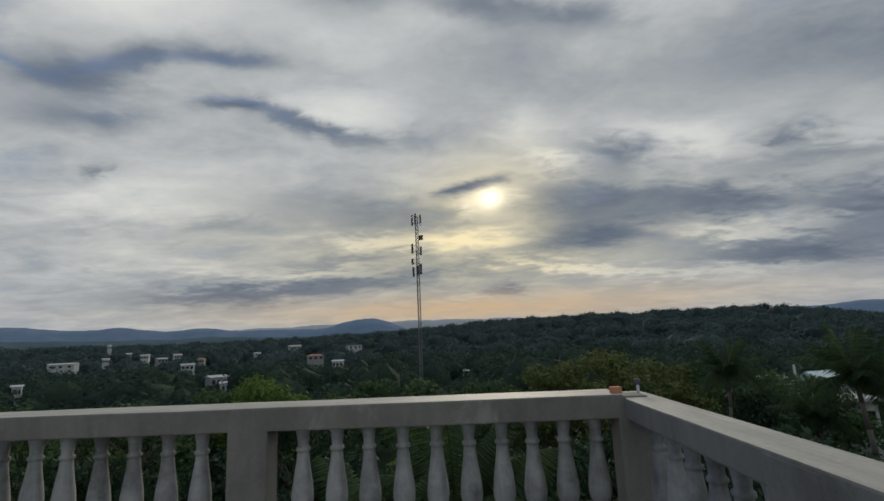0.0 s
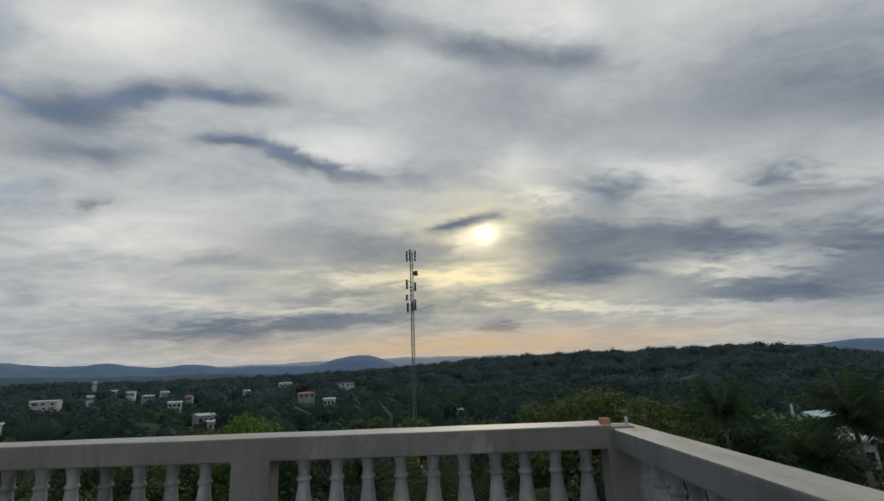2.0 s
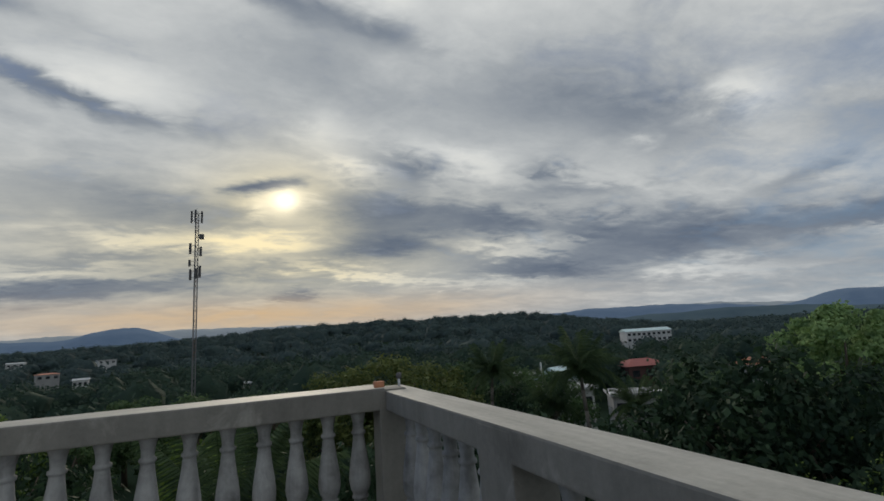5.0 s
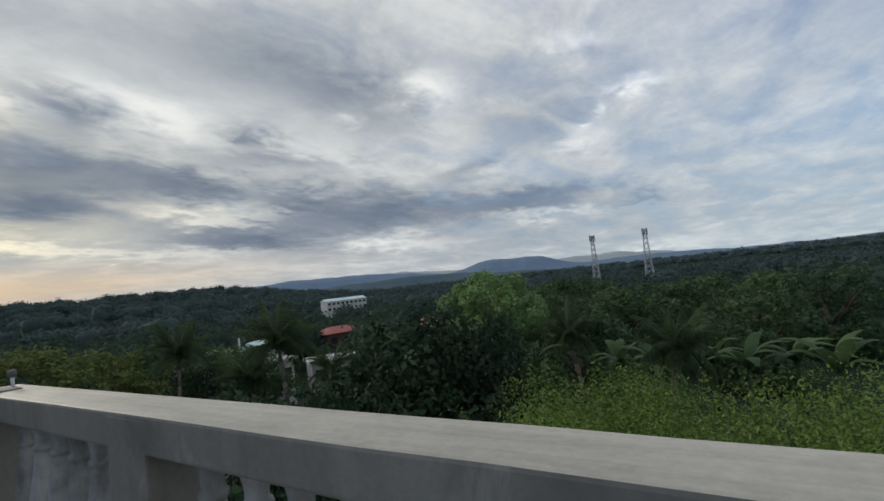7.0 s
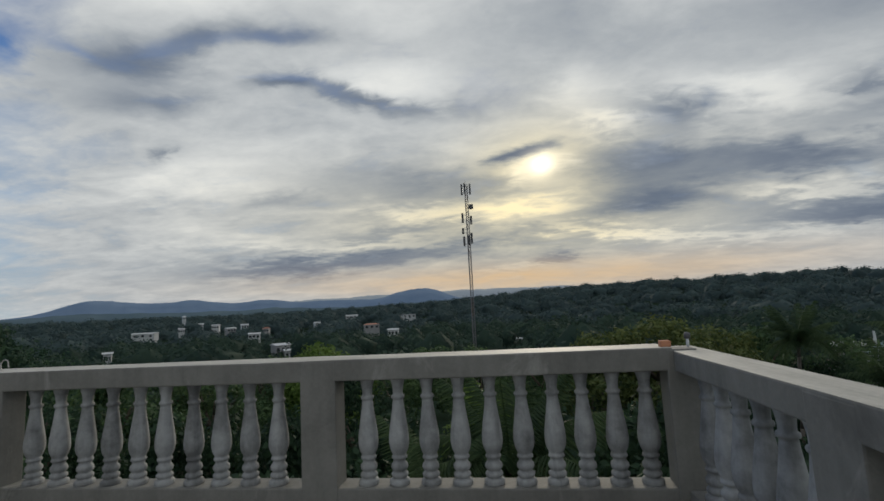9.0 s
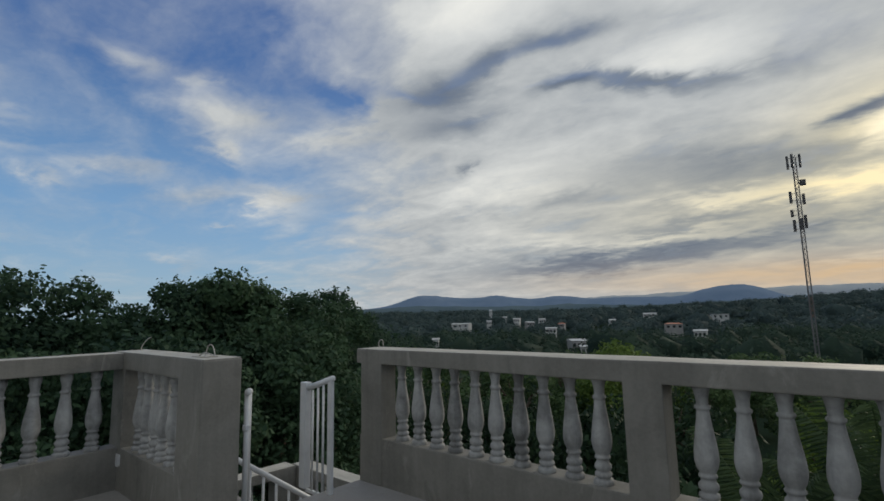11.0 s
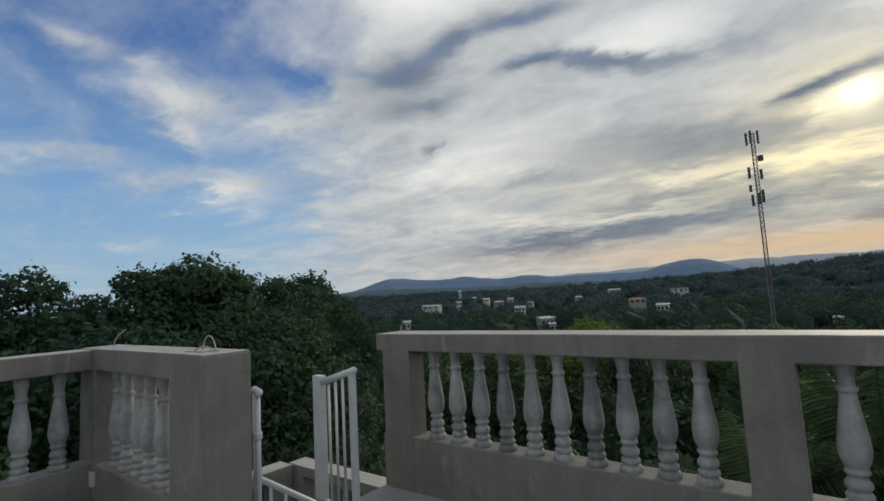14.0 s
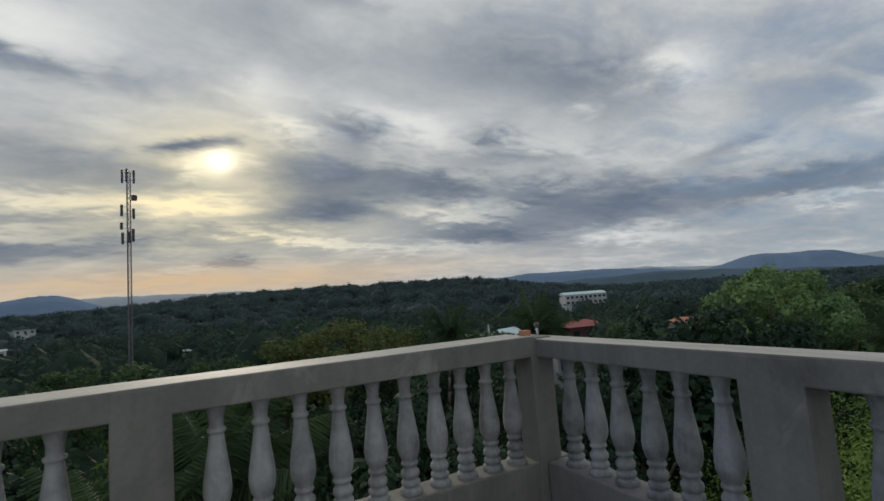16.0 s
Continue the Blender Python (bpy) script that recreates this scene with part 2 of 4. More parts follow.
def place_coord(t):
    g = t.nodes.new("ShaderNodeNewGeometry")
    return g.outputs["Position"]


def add_bump(t, b, height, strength, distance):
    n = t.nodes.new("ShaderNodeBump")
    n.inputs["Strength"].default_value, n.inputs["Distance"].default_value = strength, distance
    t.links.new(height, n.inputs["Height"])
    t.links.new(n.outputs[0], b.inputs["Normal"])


def rendered(name, lo, hi, grain=60.0, blotch=2.0, rough=0.85, bump=0.3, streak=0.0, vary=0.0, smear=0.0):
    """Plaster, concrete or paint: two tones mixed by blotches and grain, with rain streaks if asked."""
    m, t, b = principled(name, rough)
    pos = place_coord(t)
    f = mth(t, "ADD", mth(t, "MULTIPLY", fbm(t, pos, blotch, 5, 0.6, 0.4), 0.75), mth(t, "MULTIPLY", fbm(t, pos, grain, 4, 0.7), 0.3))
    if streak:
        sc = t.nodes.new("ShaderNodeMapping")
        sc.inputs["Scale"].default_value = (14, 14, 1.1)
        t.links.new(pos, sc.inputs["Vector"])
        f = mth(t, "ADD", f, mth(t, "MULTIPLY_ADD", fbm(t, sc.outputs[0], 1.0, 4, 0.6), streak, -0.5 * streak))
    if vary:
        o = t.nodes.new("ShaderNodeObjectInfo")
        f = mth(t, "ADD", f, mth(t, "MULTIPLY_ADD", o.outputs["Random"], vary, -0.5 * vary))
    col = ramp(t, f, [(0.28, lo), (0.78, hi)])
    if smear:
        sm = t.nodes.new("ShaderNodeMapping")
        sm.inputs["Scale"].default_value = (3.2, 3.2, 1.6)
        t.links.new(pos, sm.inputs["Vector"])
        pale = mth(t, "MULTIPLY_ADD", fbm(t, sm.outputs[0], 1.0, 7, 0.68, 0.8), 6.0, -3.5, True)
        col = mix_col(t, mth(t, "MULTIPLY", pale, smear), col, tuple(min(1.0, 1.5 * h) for h in hi))
        dark = mth(t, "MULTIPLY_ADD", fbm(t, pos, 1.3, 6, 0.65, 1.2), -6.0, 2.5, True)
        col = mix_col(t, mth(t, "MULTIPLY", dark, smear), col, tuple(0.6 * c for c in lo))
    t.links.new(col, b.inputs["Base Color"])
    add_bump(t, b, fbm(t, pos, grain, 6, 0.7), bump, 0.004)
    return m


def leaves_mat(name, dark, light, shine=0.7, patch=0.45):
    m, t, b = principled(name, shine)
    b.inputs["Specular IOR Level"].default_value = 0.2
    g = t.nodes.new("ShaderNodeNewGeometry")
    pos = g.outputs["Position"]
    o = t.nodes.new("ShaderNodeObjectInfo")
    f = mth(t, "ADD", mth(t, "MULTIPLY", g.outputs["Random Per Island"], 0.5), mth(t, "MULTIPLY_ADD", fbm(t, pos, patch, 4, 0.6), 1.1, -0.3))
    f = mth(t, "ADD", f, mth(t, "MULTIPLY_ADD", o.outputs["Random"], 0.3, -0.15))
    col = ramp(t, f, [(0.15, dark), (0.85, light)])
    t.links.new(col, b.inputs["Base Color"])
    thin = t.nodes.new("ShaderNodeBsdfTranslucent")
    t.links.new(col, thin.inputs[0])
    mx = t.nodes.new("ShaderNodeMixShader")
    mx.inputs[0].default_value = 0.3
    t.links.new(b.outputs[0], mx.inputs[1])
    t.links.new(thin.outputs[0], mx.inputs[2])
    t.links.new(mx.outputs[0], t.nodes["Material Output"].inputs[0])
    return m


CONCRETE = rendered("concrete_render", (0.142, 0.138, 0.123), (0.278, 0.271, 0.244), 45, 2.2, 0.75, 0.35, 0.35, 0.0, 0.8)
PRECAST = rendered("precast_baluster", (0.155, 0.158, 0.155), (0.46, 0.468, 0.46), 28, 7.0, 0.82, 0.3, 0.6, 0.2, 0.35)
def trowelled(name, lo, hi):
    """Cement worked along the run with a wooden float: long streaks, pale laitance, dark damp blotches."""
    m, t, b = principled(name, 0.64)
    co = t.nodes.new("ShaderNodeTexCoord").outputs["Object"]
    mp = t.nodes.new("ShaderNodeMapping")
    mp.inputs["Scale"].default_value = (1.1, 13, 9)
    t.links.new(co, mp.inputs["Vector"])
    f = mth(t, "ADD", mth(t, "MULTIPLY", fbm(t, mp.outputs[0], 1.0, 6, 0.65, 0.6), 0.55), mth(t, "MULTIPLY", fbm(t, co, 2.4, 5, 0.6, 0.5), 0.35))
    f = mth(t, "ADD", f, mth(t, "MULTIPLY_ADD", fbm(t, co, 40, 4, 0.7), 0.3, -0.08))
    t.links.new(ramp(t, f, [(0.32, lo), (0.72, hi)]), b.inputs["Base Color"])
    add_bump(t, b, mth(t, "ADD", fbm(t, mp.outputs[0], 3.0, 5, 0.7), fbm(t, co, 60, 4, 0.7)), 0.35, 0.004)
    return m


# beige cement, its tones lifted further so that rail tops look sky-lit
CAP = trowelled("trowelled_skylit_cap", (0.27, 0.258, 0.22), (0.57, 0.545, 0.475))
FLOOR = rendered("terrace_screed", (0.22, 0.21, 0.195), (0.36, 0.35, 0.33), 25, 1.4, 0.85, 0.3)
WALLPAINT = rendered("wall_paint", (0.42, 0.41, 0.38), (0.56, 0.55, 0.52), 20, 0.6, 0.8, 0.2, 0.3)
WHITEMETAL = rendered("white_enamel", (0.55, 0.57, 0.59), (0.72, 0.74, 0.75), 30, 6, 0.4, 0.08)
# grey steel lightened so the colour itself holds the distance haze
TOWERGREY = rendered("hazed_tower_steel", (0.40, 0.42, 0.44), (0.52, 0.54, 0.56), 3, 0.5, 0.6, 0.05)
GALV = rendered("galvanised_steel", (0.12, 0.12, 0.125), (0.20, 0.20, 0.205), 10, 1.5, 0.5, 0.1)
RUSTY = rendered("red_oxide_steel", (0.14, 0.07, 0.045), (0.22, 0.12, 0.08), 10, 1.0, 0.7, 0.1)
ANTENNA = rendered("antenna_grey", (0.07, 0.07, 0.075), (0.12, 0.12, 0.125), 5, 1, 0.6, 0.05)
CLAY = rendered("fired_clay", (0.42, 0.17, 0.09), (0.58, 0.27, 0.15), 40, 12, 0.85, 0.4)
BARK = rendered("bark", (0.07, 0.055, 0.04), (0.15, 0.12, 0.09), 12, 1.2, 0.9, 0.8)
PALMBARK = rendered("palm_bark", (0.14, 0.12, 0.10), (0.24, 0.21, 0.18), 9, 1.5, 0.9, 0.8)
# dark foliage, lowered further to hold the shade below the terrace
LEAF_DARK_SHADED = leaves_mat("leaf_dark_shaded", (0.016, 0.035, 0.021), (0.05, 0.092, 0.046))
LEAF_BESIDE = leaves_mat("leaf_beside", (0.024, 0.054, 0.036), (0.074, 0.132, 0.066), 0.75, 0.3)
LEAF_MID = leaves_mat("leaf_mid", (0.036, 0.076, 0.035), (0.125, 0.195, 0.08))
LEAF_LIGHT = leaves_mat("leaf_light", (0.085, 0.145, 0.03), (0.2, 0.29, 0.068))
LEAF_GOLD = leaves_mat("leaf_gold", (0.052, 0.086, 0.03), (0.19, 0.22, 0.068))
LEAF_BAMBOO = leaves_mat("leaf_bamboo", (0.13, 0.23, 0.095), (0.31, 0.44, 0.17))
LEAF_PALM = leaves_mat("leaf_palm", (0.038, 0.068, 0.032), (0.1, 0.15, 0.066))
# valley foliage: blue distance haze is mixed into these leaf colours
HAZED_CANOPY = leaves_mat("hazed_canopy", (0.054, 0.084, 0.088), (0.082, 0.122, 0.116), 0.9, 0.035)
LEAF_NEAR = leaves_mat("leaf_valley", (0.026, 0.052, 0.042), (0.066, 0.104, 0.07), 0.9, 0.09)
LEAF_FAR_HAZED = leaves_mat("leaf_far_hazed", (0.062, 0.096, 0.104), (0.09, 0.13, 0.132), 0.9, 0.03)
GRASS = rendered("undergrowth", (0.020, 0.036, 0.024), (0.045, 0.068, 0.045), 0.6, 0.04, 0.95, 0.0)
GRASS.node_tree.nodes["Principled BSDF"].inputs["Specular IOR Level"].default_value = 0.0


# ---- mesh helpers ----
def mesh_object(name, bm, mat, parent=None, label="", smooth=False):
    me = bpy.data.meshes.new(name)
    bm.to_mesh(me)
    bm.free()
    if smooth:
        me.polygons.foreach_set("use_smooth", [True] * len(me.polygons))
    me.materials.append(mat)
    ob = new(name, me)
    if parent:
        ob.parent = parent
    if label:
        ob["label"] = label
    return ob


def part(name, bm, mat, parent, label="", smooth=False):
    return mesh_object(name, bm, mat, parent, label, smooth)


def raw_mesh(name, verts, faces, mat, smooth=False):
    me = bpy.data.meshes.new(name)
    me.from_pydata(verts, [], faces)
    if smooth:
        me.polygons.foreach_set("use_smooth", [True] * len(me.polygons))
    me.materials.append(mat)
    return me


def thing(name, label, category, at=(0, 0, 0), group="", kind="", rz=0.0):
    e = new(name)
    e.matrix_world = pose(*at, 0, 0, rz)
    return tagged(e, label, category, group, kind)


def box(x0, x1, y0, y1, z0, z1, bevel=0.0):
    bm = bmesh.new()
    bmesh.ops.create_cube(bm, size=1)
    bmesh.ops.scale(bm, vec=(x1 - x0, y1 - y0, z1 - z0), verts=bm.verts)
    bmesh.ops.translate(bm, vec=((x0 + x1) / 2, (y0 + y1) / 2, (z0 + z1) / 2), verts=bm.verts)
    if bevel:
        bmesh.ops.bevel(bm, geom=bm.edges[:], offset=bevel, segments=2, affect="EDGES", profile=0.6)
    return bm


def worn_box(x0, x1, y0, y1, z0, z1, bevel=0.012, step=0.25, wob=0.003):
    """A cast or plastered block: rounded edges and faces that are not quite true."""
    bm = box(x0, x1, y0, y1, z0, z1)
    for axis, lo, hi in ((0, x0, x1), (1, y0, y1), (2, z0, z1)):
        k = int((hi - lo) / step)
        for i in range(1, k):
            co, no = [0, 0, 0], [0, 0, 0]
            co[axis], no[axis] = lo + (hi - lo) * i / k, 1
            bmesh.ops.bisect_plane(bm, geom=bm.verts[:] + bm.edges[:] + bm.faces[:], plane_co=co, plane_no=no)
    sharp = [e for e in bm.edges if len(e.link_faces) == 2 and e.calc_face_angle(0) > 0.5]
    bmesh.ops.bevel(bm, geom=sharp, offset=bevel, segments=2, affect="EDGES", profile=0.6)
    for v in bm.verts:
        v.co += noise.noise_vector(v.co * 2.7) * wob
    return bm


def tube(bm, a, b, r0, r1=None, sides=8, cap=True):
    a, b = Vector(a), Vector(b)
    r1 = r0 if r1 is None else r1
    q = (b - a).to_track_quat("Z", "Y").to_matrix()
    rings = []
    for p, r in ((a, r0), (b, r1)):
        rings.append([bm.verts.new(p + q @ Vector((r * math.cos(2 * math.pi * i / sides), r * math.sin(2 * math.pi * i / sides), 0))) for i in range(sides)])
    for i in range(sides):
        j = (i + 1) % sides
        bm.faces.new((rings[0][i], rings[0][j], rings[1][j], rings[1][i]))
    if cap:
        bm.faces.new(rings[0][::-1])
        bm.faces.new(rings[1])
    return bm


def lathe(profile, sides=20):
    """A turned shape from (radius, height) rows, bottom to top."""
    bm = bmesh.new()
    rings = [[bm.verts.new((r * math.cos(2 * math.pi * i / sides), r * math.sin(2 * math.pi * i / sides), z)) for i in range(sides)] for r, z in profile]
    for lo, hi in zip(rings, rings[1:]):
        for i in range(sides):
            j = (i + 1) % sides
            bm.faces.new((lo[i], lo[j], hi[j], hi[i]))
    bm.faces.new(rings[0][::-1])
    bm.faces.new(rings[-1])
    return bm


# ---- terrace ----
THICK, DADO, UNDER, TOP, SIDE_TOP = 0.16, 0.37, 0.97, 1.094, 1.115
PITCH = 0.178
PROFILE = [(0.056, 0.0), (0.0585, 0.006), (0.0585, 0.024), (0.054, 0.031), (0.041, 0.036), (0.040, 0.041), (0.0475, 0.047), (0.050, 0.056), (0.0475, 0.066),
           (0.038, 0.073), (0.0375, 0.080), (0.046, 0.088), (0.0495, 0.100), (0.047, 0.114), (0.037, 0.124), (0.0355, 0.136), (0.036, 0.143), (0.0445, 0.147), (0.0455, 0.154), (0.043, 0.161),
           (0.0385, 0.166), (0.042, 0.176), (0.051, 0.194), (0.0575, 0.220), (0.0595, 0.245), (0.0575, 0.280), (0.051, 0.330), (0.0425, 0.385),
           (0.036, 0.430), (0.0315, 0.472), (0.031, 0.482), (0.038, 0.486), (0.040, 0.494), (0.038, 0.502), (0.030, 0.507), (0.0295, 0.520),
           (0.0315, 0.545), (0.037, 0.572), (0.042, 0.588), (0.042, 0.640)]
BALUSTER = lathe(PROFILE)
baluster_mesh = bpy.data.meshes.new("baluster")
BALUSTER.to_mesh(baluster_mesh)
baluster_mesh.polygons.foreach_set("use_smooth", [len(p.vertices) == 4 for p in baluster_mesh.polygons])
baluster_mesh.materials.append(PRECAST)
turn = random.Random(5)


def balustrade(label, start, angle, length, posts, spans, low=DADO, base=0.0, ends=(0.0, 0.0), top=TOP, deep=0.25):
    """A run along its own x from start; inner face at y 0. posts: (from, to); spans: (first baluster, count, pitch)."""
    run = thing("balustrade", label, "balustrade", (*start, base), "terrace balustrades", "", angle)
    rail = part("rail", worn_box(-ends[0], length + ends[1], -0.003, deep, UNDER, top, 0.009), CONCRETE, run, "grey plastered rail with a trowelled top toned paler as if sky-lit")
    # upward faces get the cap: beige cement plus painted sky brightness
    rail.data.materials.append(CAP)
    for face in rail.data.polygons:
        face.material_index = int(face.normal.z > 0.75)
    part("dado", worn_box(0.004, length - 0.004, 0.003, THICK + 0.03, -0.05, low, 0.01), CONCRETE, run, "plastered low wall")
    for a, b, *thick in posts:
        part("post", worn_box(a, b, -0.0045, thick[0] if thick else THICK, -0.04, top - 0.009, 0.008), CONCRETE, run)
    for first, count, pitch in spans:
        for i in range(count):
            ob = new("baluster", baluster_mesh)
            ob.parent = run
            ob.matrix_basis = pose(first + i * pitch + turn.uniform(-0.004, 0.004), 0.088 + turn.uniform(-0.003, 0.003), low - 0.003, turn.uniform(-0.5, 0.5), turn.uniform(-0.5, 0.5), turn.uniform(0, 360))
    return run


balustrade("grey concrete balustrade with turned balusters facing the mast", (-3.28, 2.70), 0, 4.64,
           [(0.03, 0.29), (2.33, 2.545), (4.40, 4.56)], [(0.45, 10, 0.189), (2.71, 5, 0.183), (3.62, 5, 0.1695)], ends=(0.035, -0.205), deep=0.28)
balustrade("grey concrete balustrade with a broad rail beside the green slope", (1.16, 2.69), -90, 6.0,
           [(1.18, 1.41), (3.36, 3.60), (5.76, 6.0)], [(0.15, 6, 0.18), (1.58, 10, PITCH), (3.78, 10, PITCH)], ends=(0.292, 0.0), top=1.077, deep=0.185)
balustrade("short concrete balustrade beside the stair opening", (-4.93, 1.285), 0, 1.84,
           [(0.0, 0.30), (1.45, 1.843, 0.253)], [(0.46, 6, PITCH)], low=0.335, top=SIDE_TOP)
balustrade("grey concrete balustrade in front of the tall trees", (-4.42, -2.6), 93.8, 3.925,
           [(0.0, 0.2), (1.42, 1.64)], [(0.33, 6, 0.2), (1.90, 10, 0.203)], low=0.335, ends=(0.0, -0.015), top=1.106)


def slab(name, label, x0, x1, y0, y1, z0, z1, mat, step=0.8):
    return tagged(mesh_object(name, worn_box(x0, x1, y0, y1, z0, z1, 0.01, step, 0.004), mat), label, name.split("_")[0], "", "structure")


slab("floor_main", "bare grey cement screed terrace floor", -3.28, 1.40, -3.2, 2.93, -0.22, 0.0, FLOOR)
slab("floor_side", "cement screed beside the stair opening", -4.95, -3.284, -3.2, 1.535, -0.22, -0.002, FLOOR)
slab("wall_south", "plain plastered parapet closing the terrace", -4.95, 1.40, -3.4, -3.205, -0.2, 1.1, WALLPAINT)
slab("wall_house", "plastered storeys of the house under the terrace", -3.25, 1.36, -3.35, 2.9, -14, -0.225, WALLPAINT, 3.0)
slab("wall_annex", "plastered house wall beside the stair", -4.9, -3.26, -3.35, 1.55, -14, -0.226, WALLPAINT, 3.0)
slab("floor_lower", "lower landing of grey screed", -6.25, -3.26, 1.56, 4.05, -1.9, -1.70, FLOOR)
slab("wall_lower", "plastered wall under the lower landing", -6.2, -3.27, 1.57, 4.0, -14, -1.905, WALLPAINT, 3.0)
balustrade("lower concrete balustrade round the stair landing", (-6.1, 3.80), 0, 2.82, [(0.0, 0.3), (2.5, 2.8)], [(0.42, 11, PITCH)], base=-1.70)
balustrade("lower concrete balustrade at the landing's outer side", (-6.0, 1.58), 90, 2.215, [(0.0, 0.2), (1.9, 2.21)], [(0.36, 8, PITCH)], base=-1.70, ends=(0.0, -0.015))

# stair flight down to the landing
stair = thing("stairs", "grey cement steps leading down from the terrace", "stairs", (0, 0, 0), "", "structure")
for i in range(9):
    part("step", worn_box(-4.02, -3.30, 1.62 + 0.25 * i, 1.62 + 0.25 * (i + 1) - 0.002, -1.70 + 0.0, -0.004 - 0.185 * i, 0.008, 0.4, 0.002) if i < 9 else None, FLOOR, stair)


def pipe(name, pts, r, parent, mat=None, sides=10):
    bm = bmesh.new()
    for a, b in zip(pts, pts[1:]):
        tube(bm, a, b, r, None, sides)
    return part(name, bm, mat or WHITEMETAL, parent, "", True)


rail_l = thing("handrail", "white painted steel handrail beside the stair opening", "handrail", (0, 0, 0), "white stair rails")
pipe("top_rail", [(-3.17, 1.63, 0.862), (-3.64, 1.885, 0.80)], 0.024, rail_l)
pipe("upright", [(-3.20, 1.64, -0.02), (-3.20, 1.64, 0.85)], 0.017, rail_l)
pipe("upright", [(-3.62, 1.875, -0.02), (-3.62, 1.875, 0.80)], 0.017, rail_l)
part("collar", lathe([(0.022, 0.60), (0.026, 0.605), (0.026, 0.635), (0.022, 0.64)], 10), WHITEMETAL, rail_l).location = (-3.20, 1.64, 0)
for k in range(3):
    pipe("bar", [(-3.31 - 0.10 * k, 1.706 + 0.054 * k, 0.0), (-3.31 - 0.10 * k, 1.706 + 0.054 * k, 0.838 - 0.013 * k)], 0.009, rail_l)

gate = thing("gate", "open white steel gate leaf with upright bars", "gate", (0, 0, 0))
part("gate_post", box(-3.575, -3.495, 2.30, 2.36, -0.02, 0.83, 0.006), WHITEMETAL, gate)
pipe("top_rail", [(-3.51, 2.33, 0.78), (-3.15, 2.33, 0.885)], 0.024, gate)
part("end_bar", box(-3.205, -3.155, 2.315, 2.345, -0.02, 0.865, 0.004), WHITEMETAL, gate)
for k in range(3):
    x = -3.28 - 0.075 * k
    pipe("bar", [(x, 2.33, -0.03), (x, 2.33, 0.845 - 0.025 * (k + 1))], 0.010, gate)
part("bottom_rail", box(-3.50, -3.20, 2.318, 2.342, -0.045, -0.02, 0.003), WHITEMETAL, gate)

flight = thing("handrail", "white steel handrail sloping down along the steps", "handrail", (0, 0, 0), "white stair rails")
pipe("top_rail", [(-4.0, 1.66, 0.42), (-4.0, 3.55, -0.91)], 0.024, flight)
for k in range(15):
    y = 1.72 + 0.125 * k
    pipe("bar", [(-4.0, y, 0.38 - 0.704 * (y - 1.66) - 0.72), (-4.0, y, 0.41 - 0.704 * (y - 1.66))], 0.012, flight)
pipe("low_rail", [(-4.0, 1.66, -0.26), (-4.0, 3.55, -1.59)], 0.014, flight)

# small things on the rails
brick = mesh_object("brick_piece", worn_box(1.11, 1.165, 2.74, 2.79, TOP, TOP + 0.034, 0.005, 0.02, 0.004), CLAY)
tagged(brick, "broken piece of orange clay brick on the rail corner", "brick")
conduit = thing("conduit_stub", "short white pipe stub with a grey cap on the rail", "pipe", (1.275, 2.815, TOP - 0.016))
part("pipe", lathe([(0.008, 0.0), (0.008, 0.05)], 10), WHITEMETAL, conduit, "", True)
part("cap", lathe([(0.010, 0.05), (0.017, 0.054), (0.017, 0.078), (0.011, 0.084)], 10), ANTENNA, conduit, "grey plastic cap", True)


def bent_wire(label, pts, r=0.004):
    cu = bpy.data.curves.new("wire", "CURVE")
    cu.dimensions, cu.bevel_depth, cu.bevel_resolution = "3D", r, 2
    s = cu.splines.new("BEZIER")
    s.bezier_points.add(len(pts) - 1)
    for p, c in zip(s.bezier_points, pts):
        p.co, p.handle_left_type, p.handle_right_type = c, "AUTO", "AUTO"
    cu.materials.append(WIRE)
    return tagged(new("wire", cu), label, "wire", "tie wires")


WIRE = rendered("pale_wire", (0.30, 0.29, 0.27), (0.45, 0.44, 0.41), 30, 5, 0.5, 0.05)
bent_wire("pale loop of wire sticking out of the post top", [(-3.30, 1.38, SIDE_TOP - 0.01), (-3.31, 1.39, SIDE_TOP + 0.03), (-3.27, 1.40, SIDE_TOP + 0.085), (-3.22, 1.41, SIDE_TOP + 0.03), (-3.20, 1.40, SIDE_TOP + 0.004)])
bent_wire("pale wire end bent over beside the loop", [(-3.36, 1.36, SIDE_TOP + 0.004), (-3.28, 1.37, SIDE_TOP + 0.03), (-3.18, 1.41, SIDE_TOP + 0.006)])
bent_wire("thin wire curving up from the rail corner", [(-4.66, 1.40, SIDE_TOP - 0.01), (-4.65, 1.41, SIDE_TOP + 0.05), (-4.60, 1.43, SIDE_TOP + 0.10), (-4.54, 1.44, SIDE_TOP + 0.12)])
bent_wire("small hooked wire on the rail end", [(-3.16, 2.83, TOP - 0.01), (-3.17, 2.83, TOP + 0.05), (-3.13, 2.83, TOP + 0.07), (-3.11, 2.83, TOP + 0.02)])
patch = mesh_object("mortar_scrap", worn_box(-3.42, -3.24, 1.34, 1.44, SIDE_TOP - 0.002, SIDE_TOP + 0.006, 0.002, 0.05, 0.006), CAP)
tagged(patch, "flat scrap of dried mortar on the rail", "mortar scrap")
socket = thing("junction_box", "small white plastic junction box on the low wall", "junction box", (-4.655, 1.295, 0.24))
part("box_body", box(-0.03, 0.03, -0.022, 0.001, -0.045, 0.045, 0.006), WHITEMETAL, socket)
part("lid", box(-0.034, 0.034, -0.027, -0.022, -0.049, 0.049, 0.003), WHITEMETAL, socket)
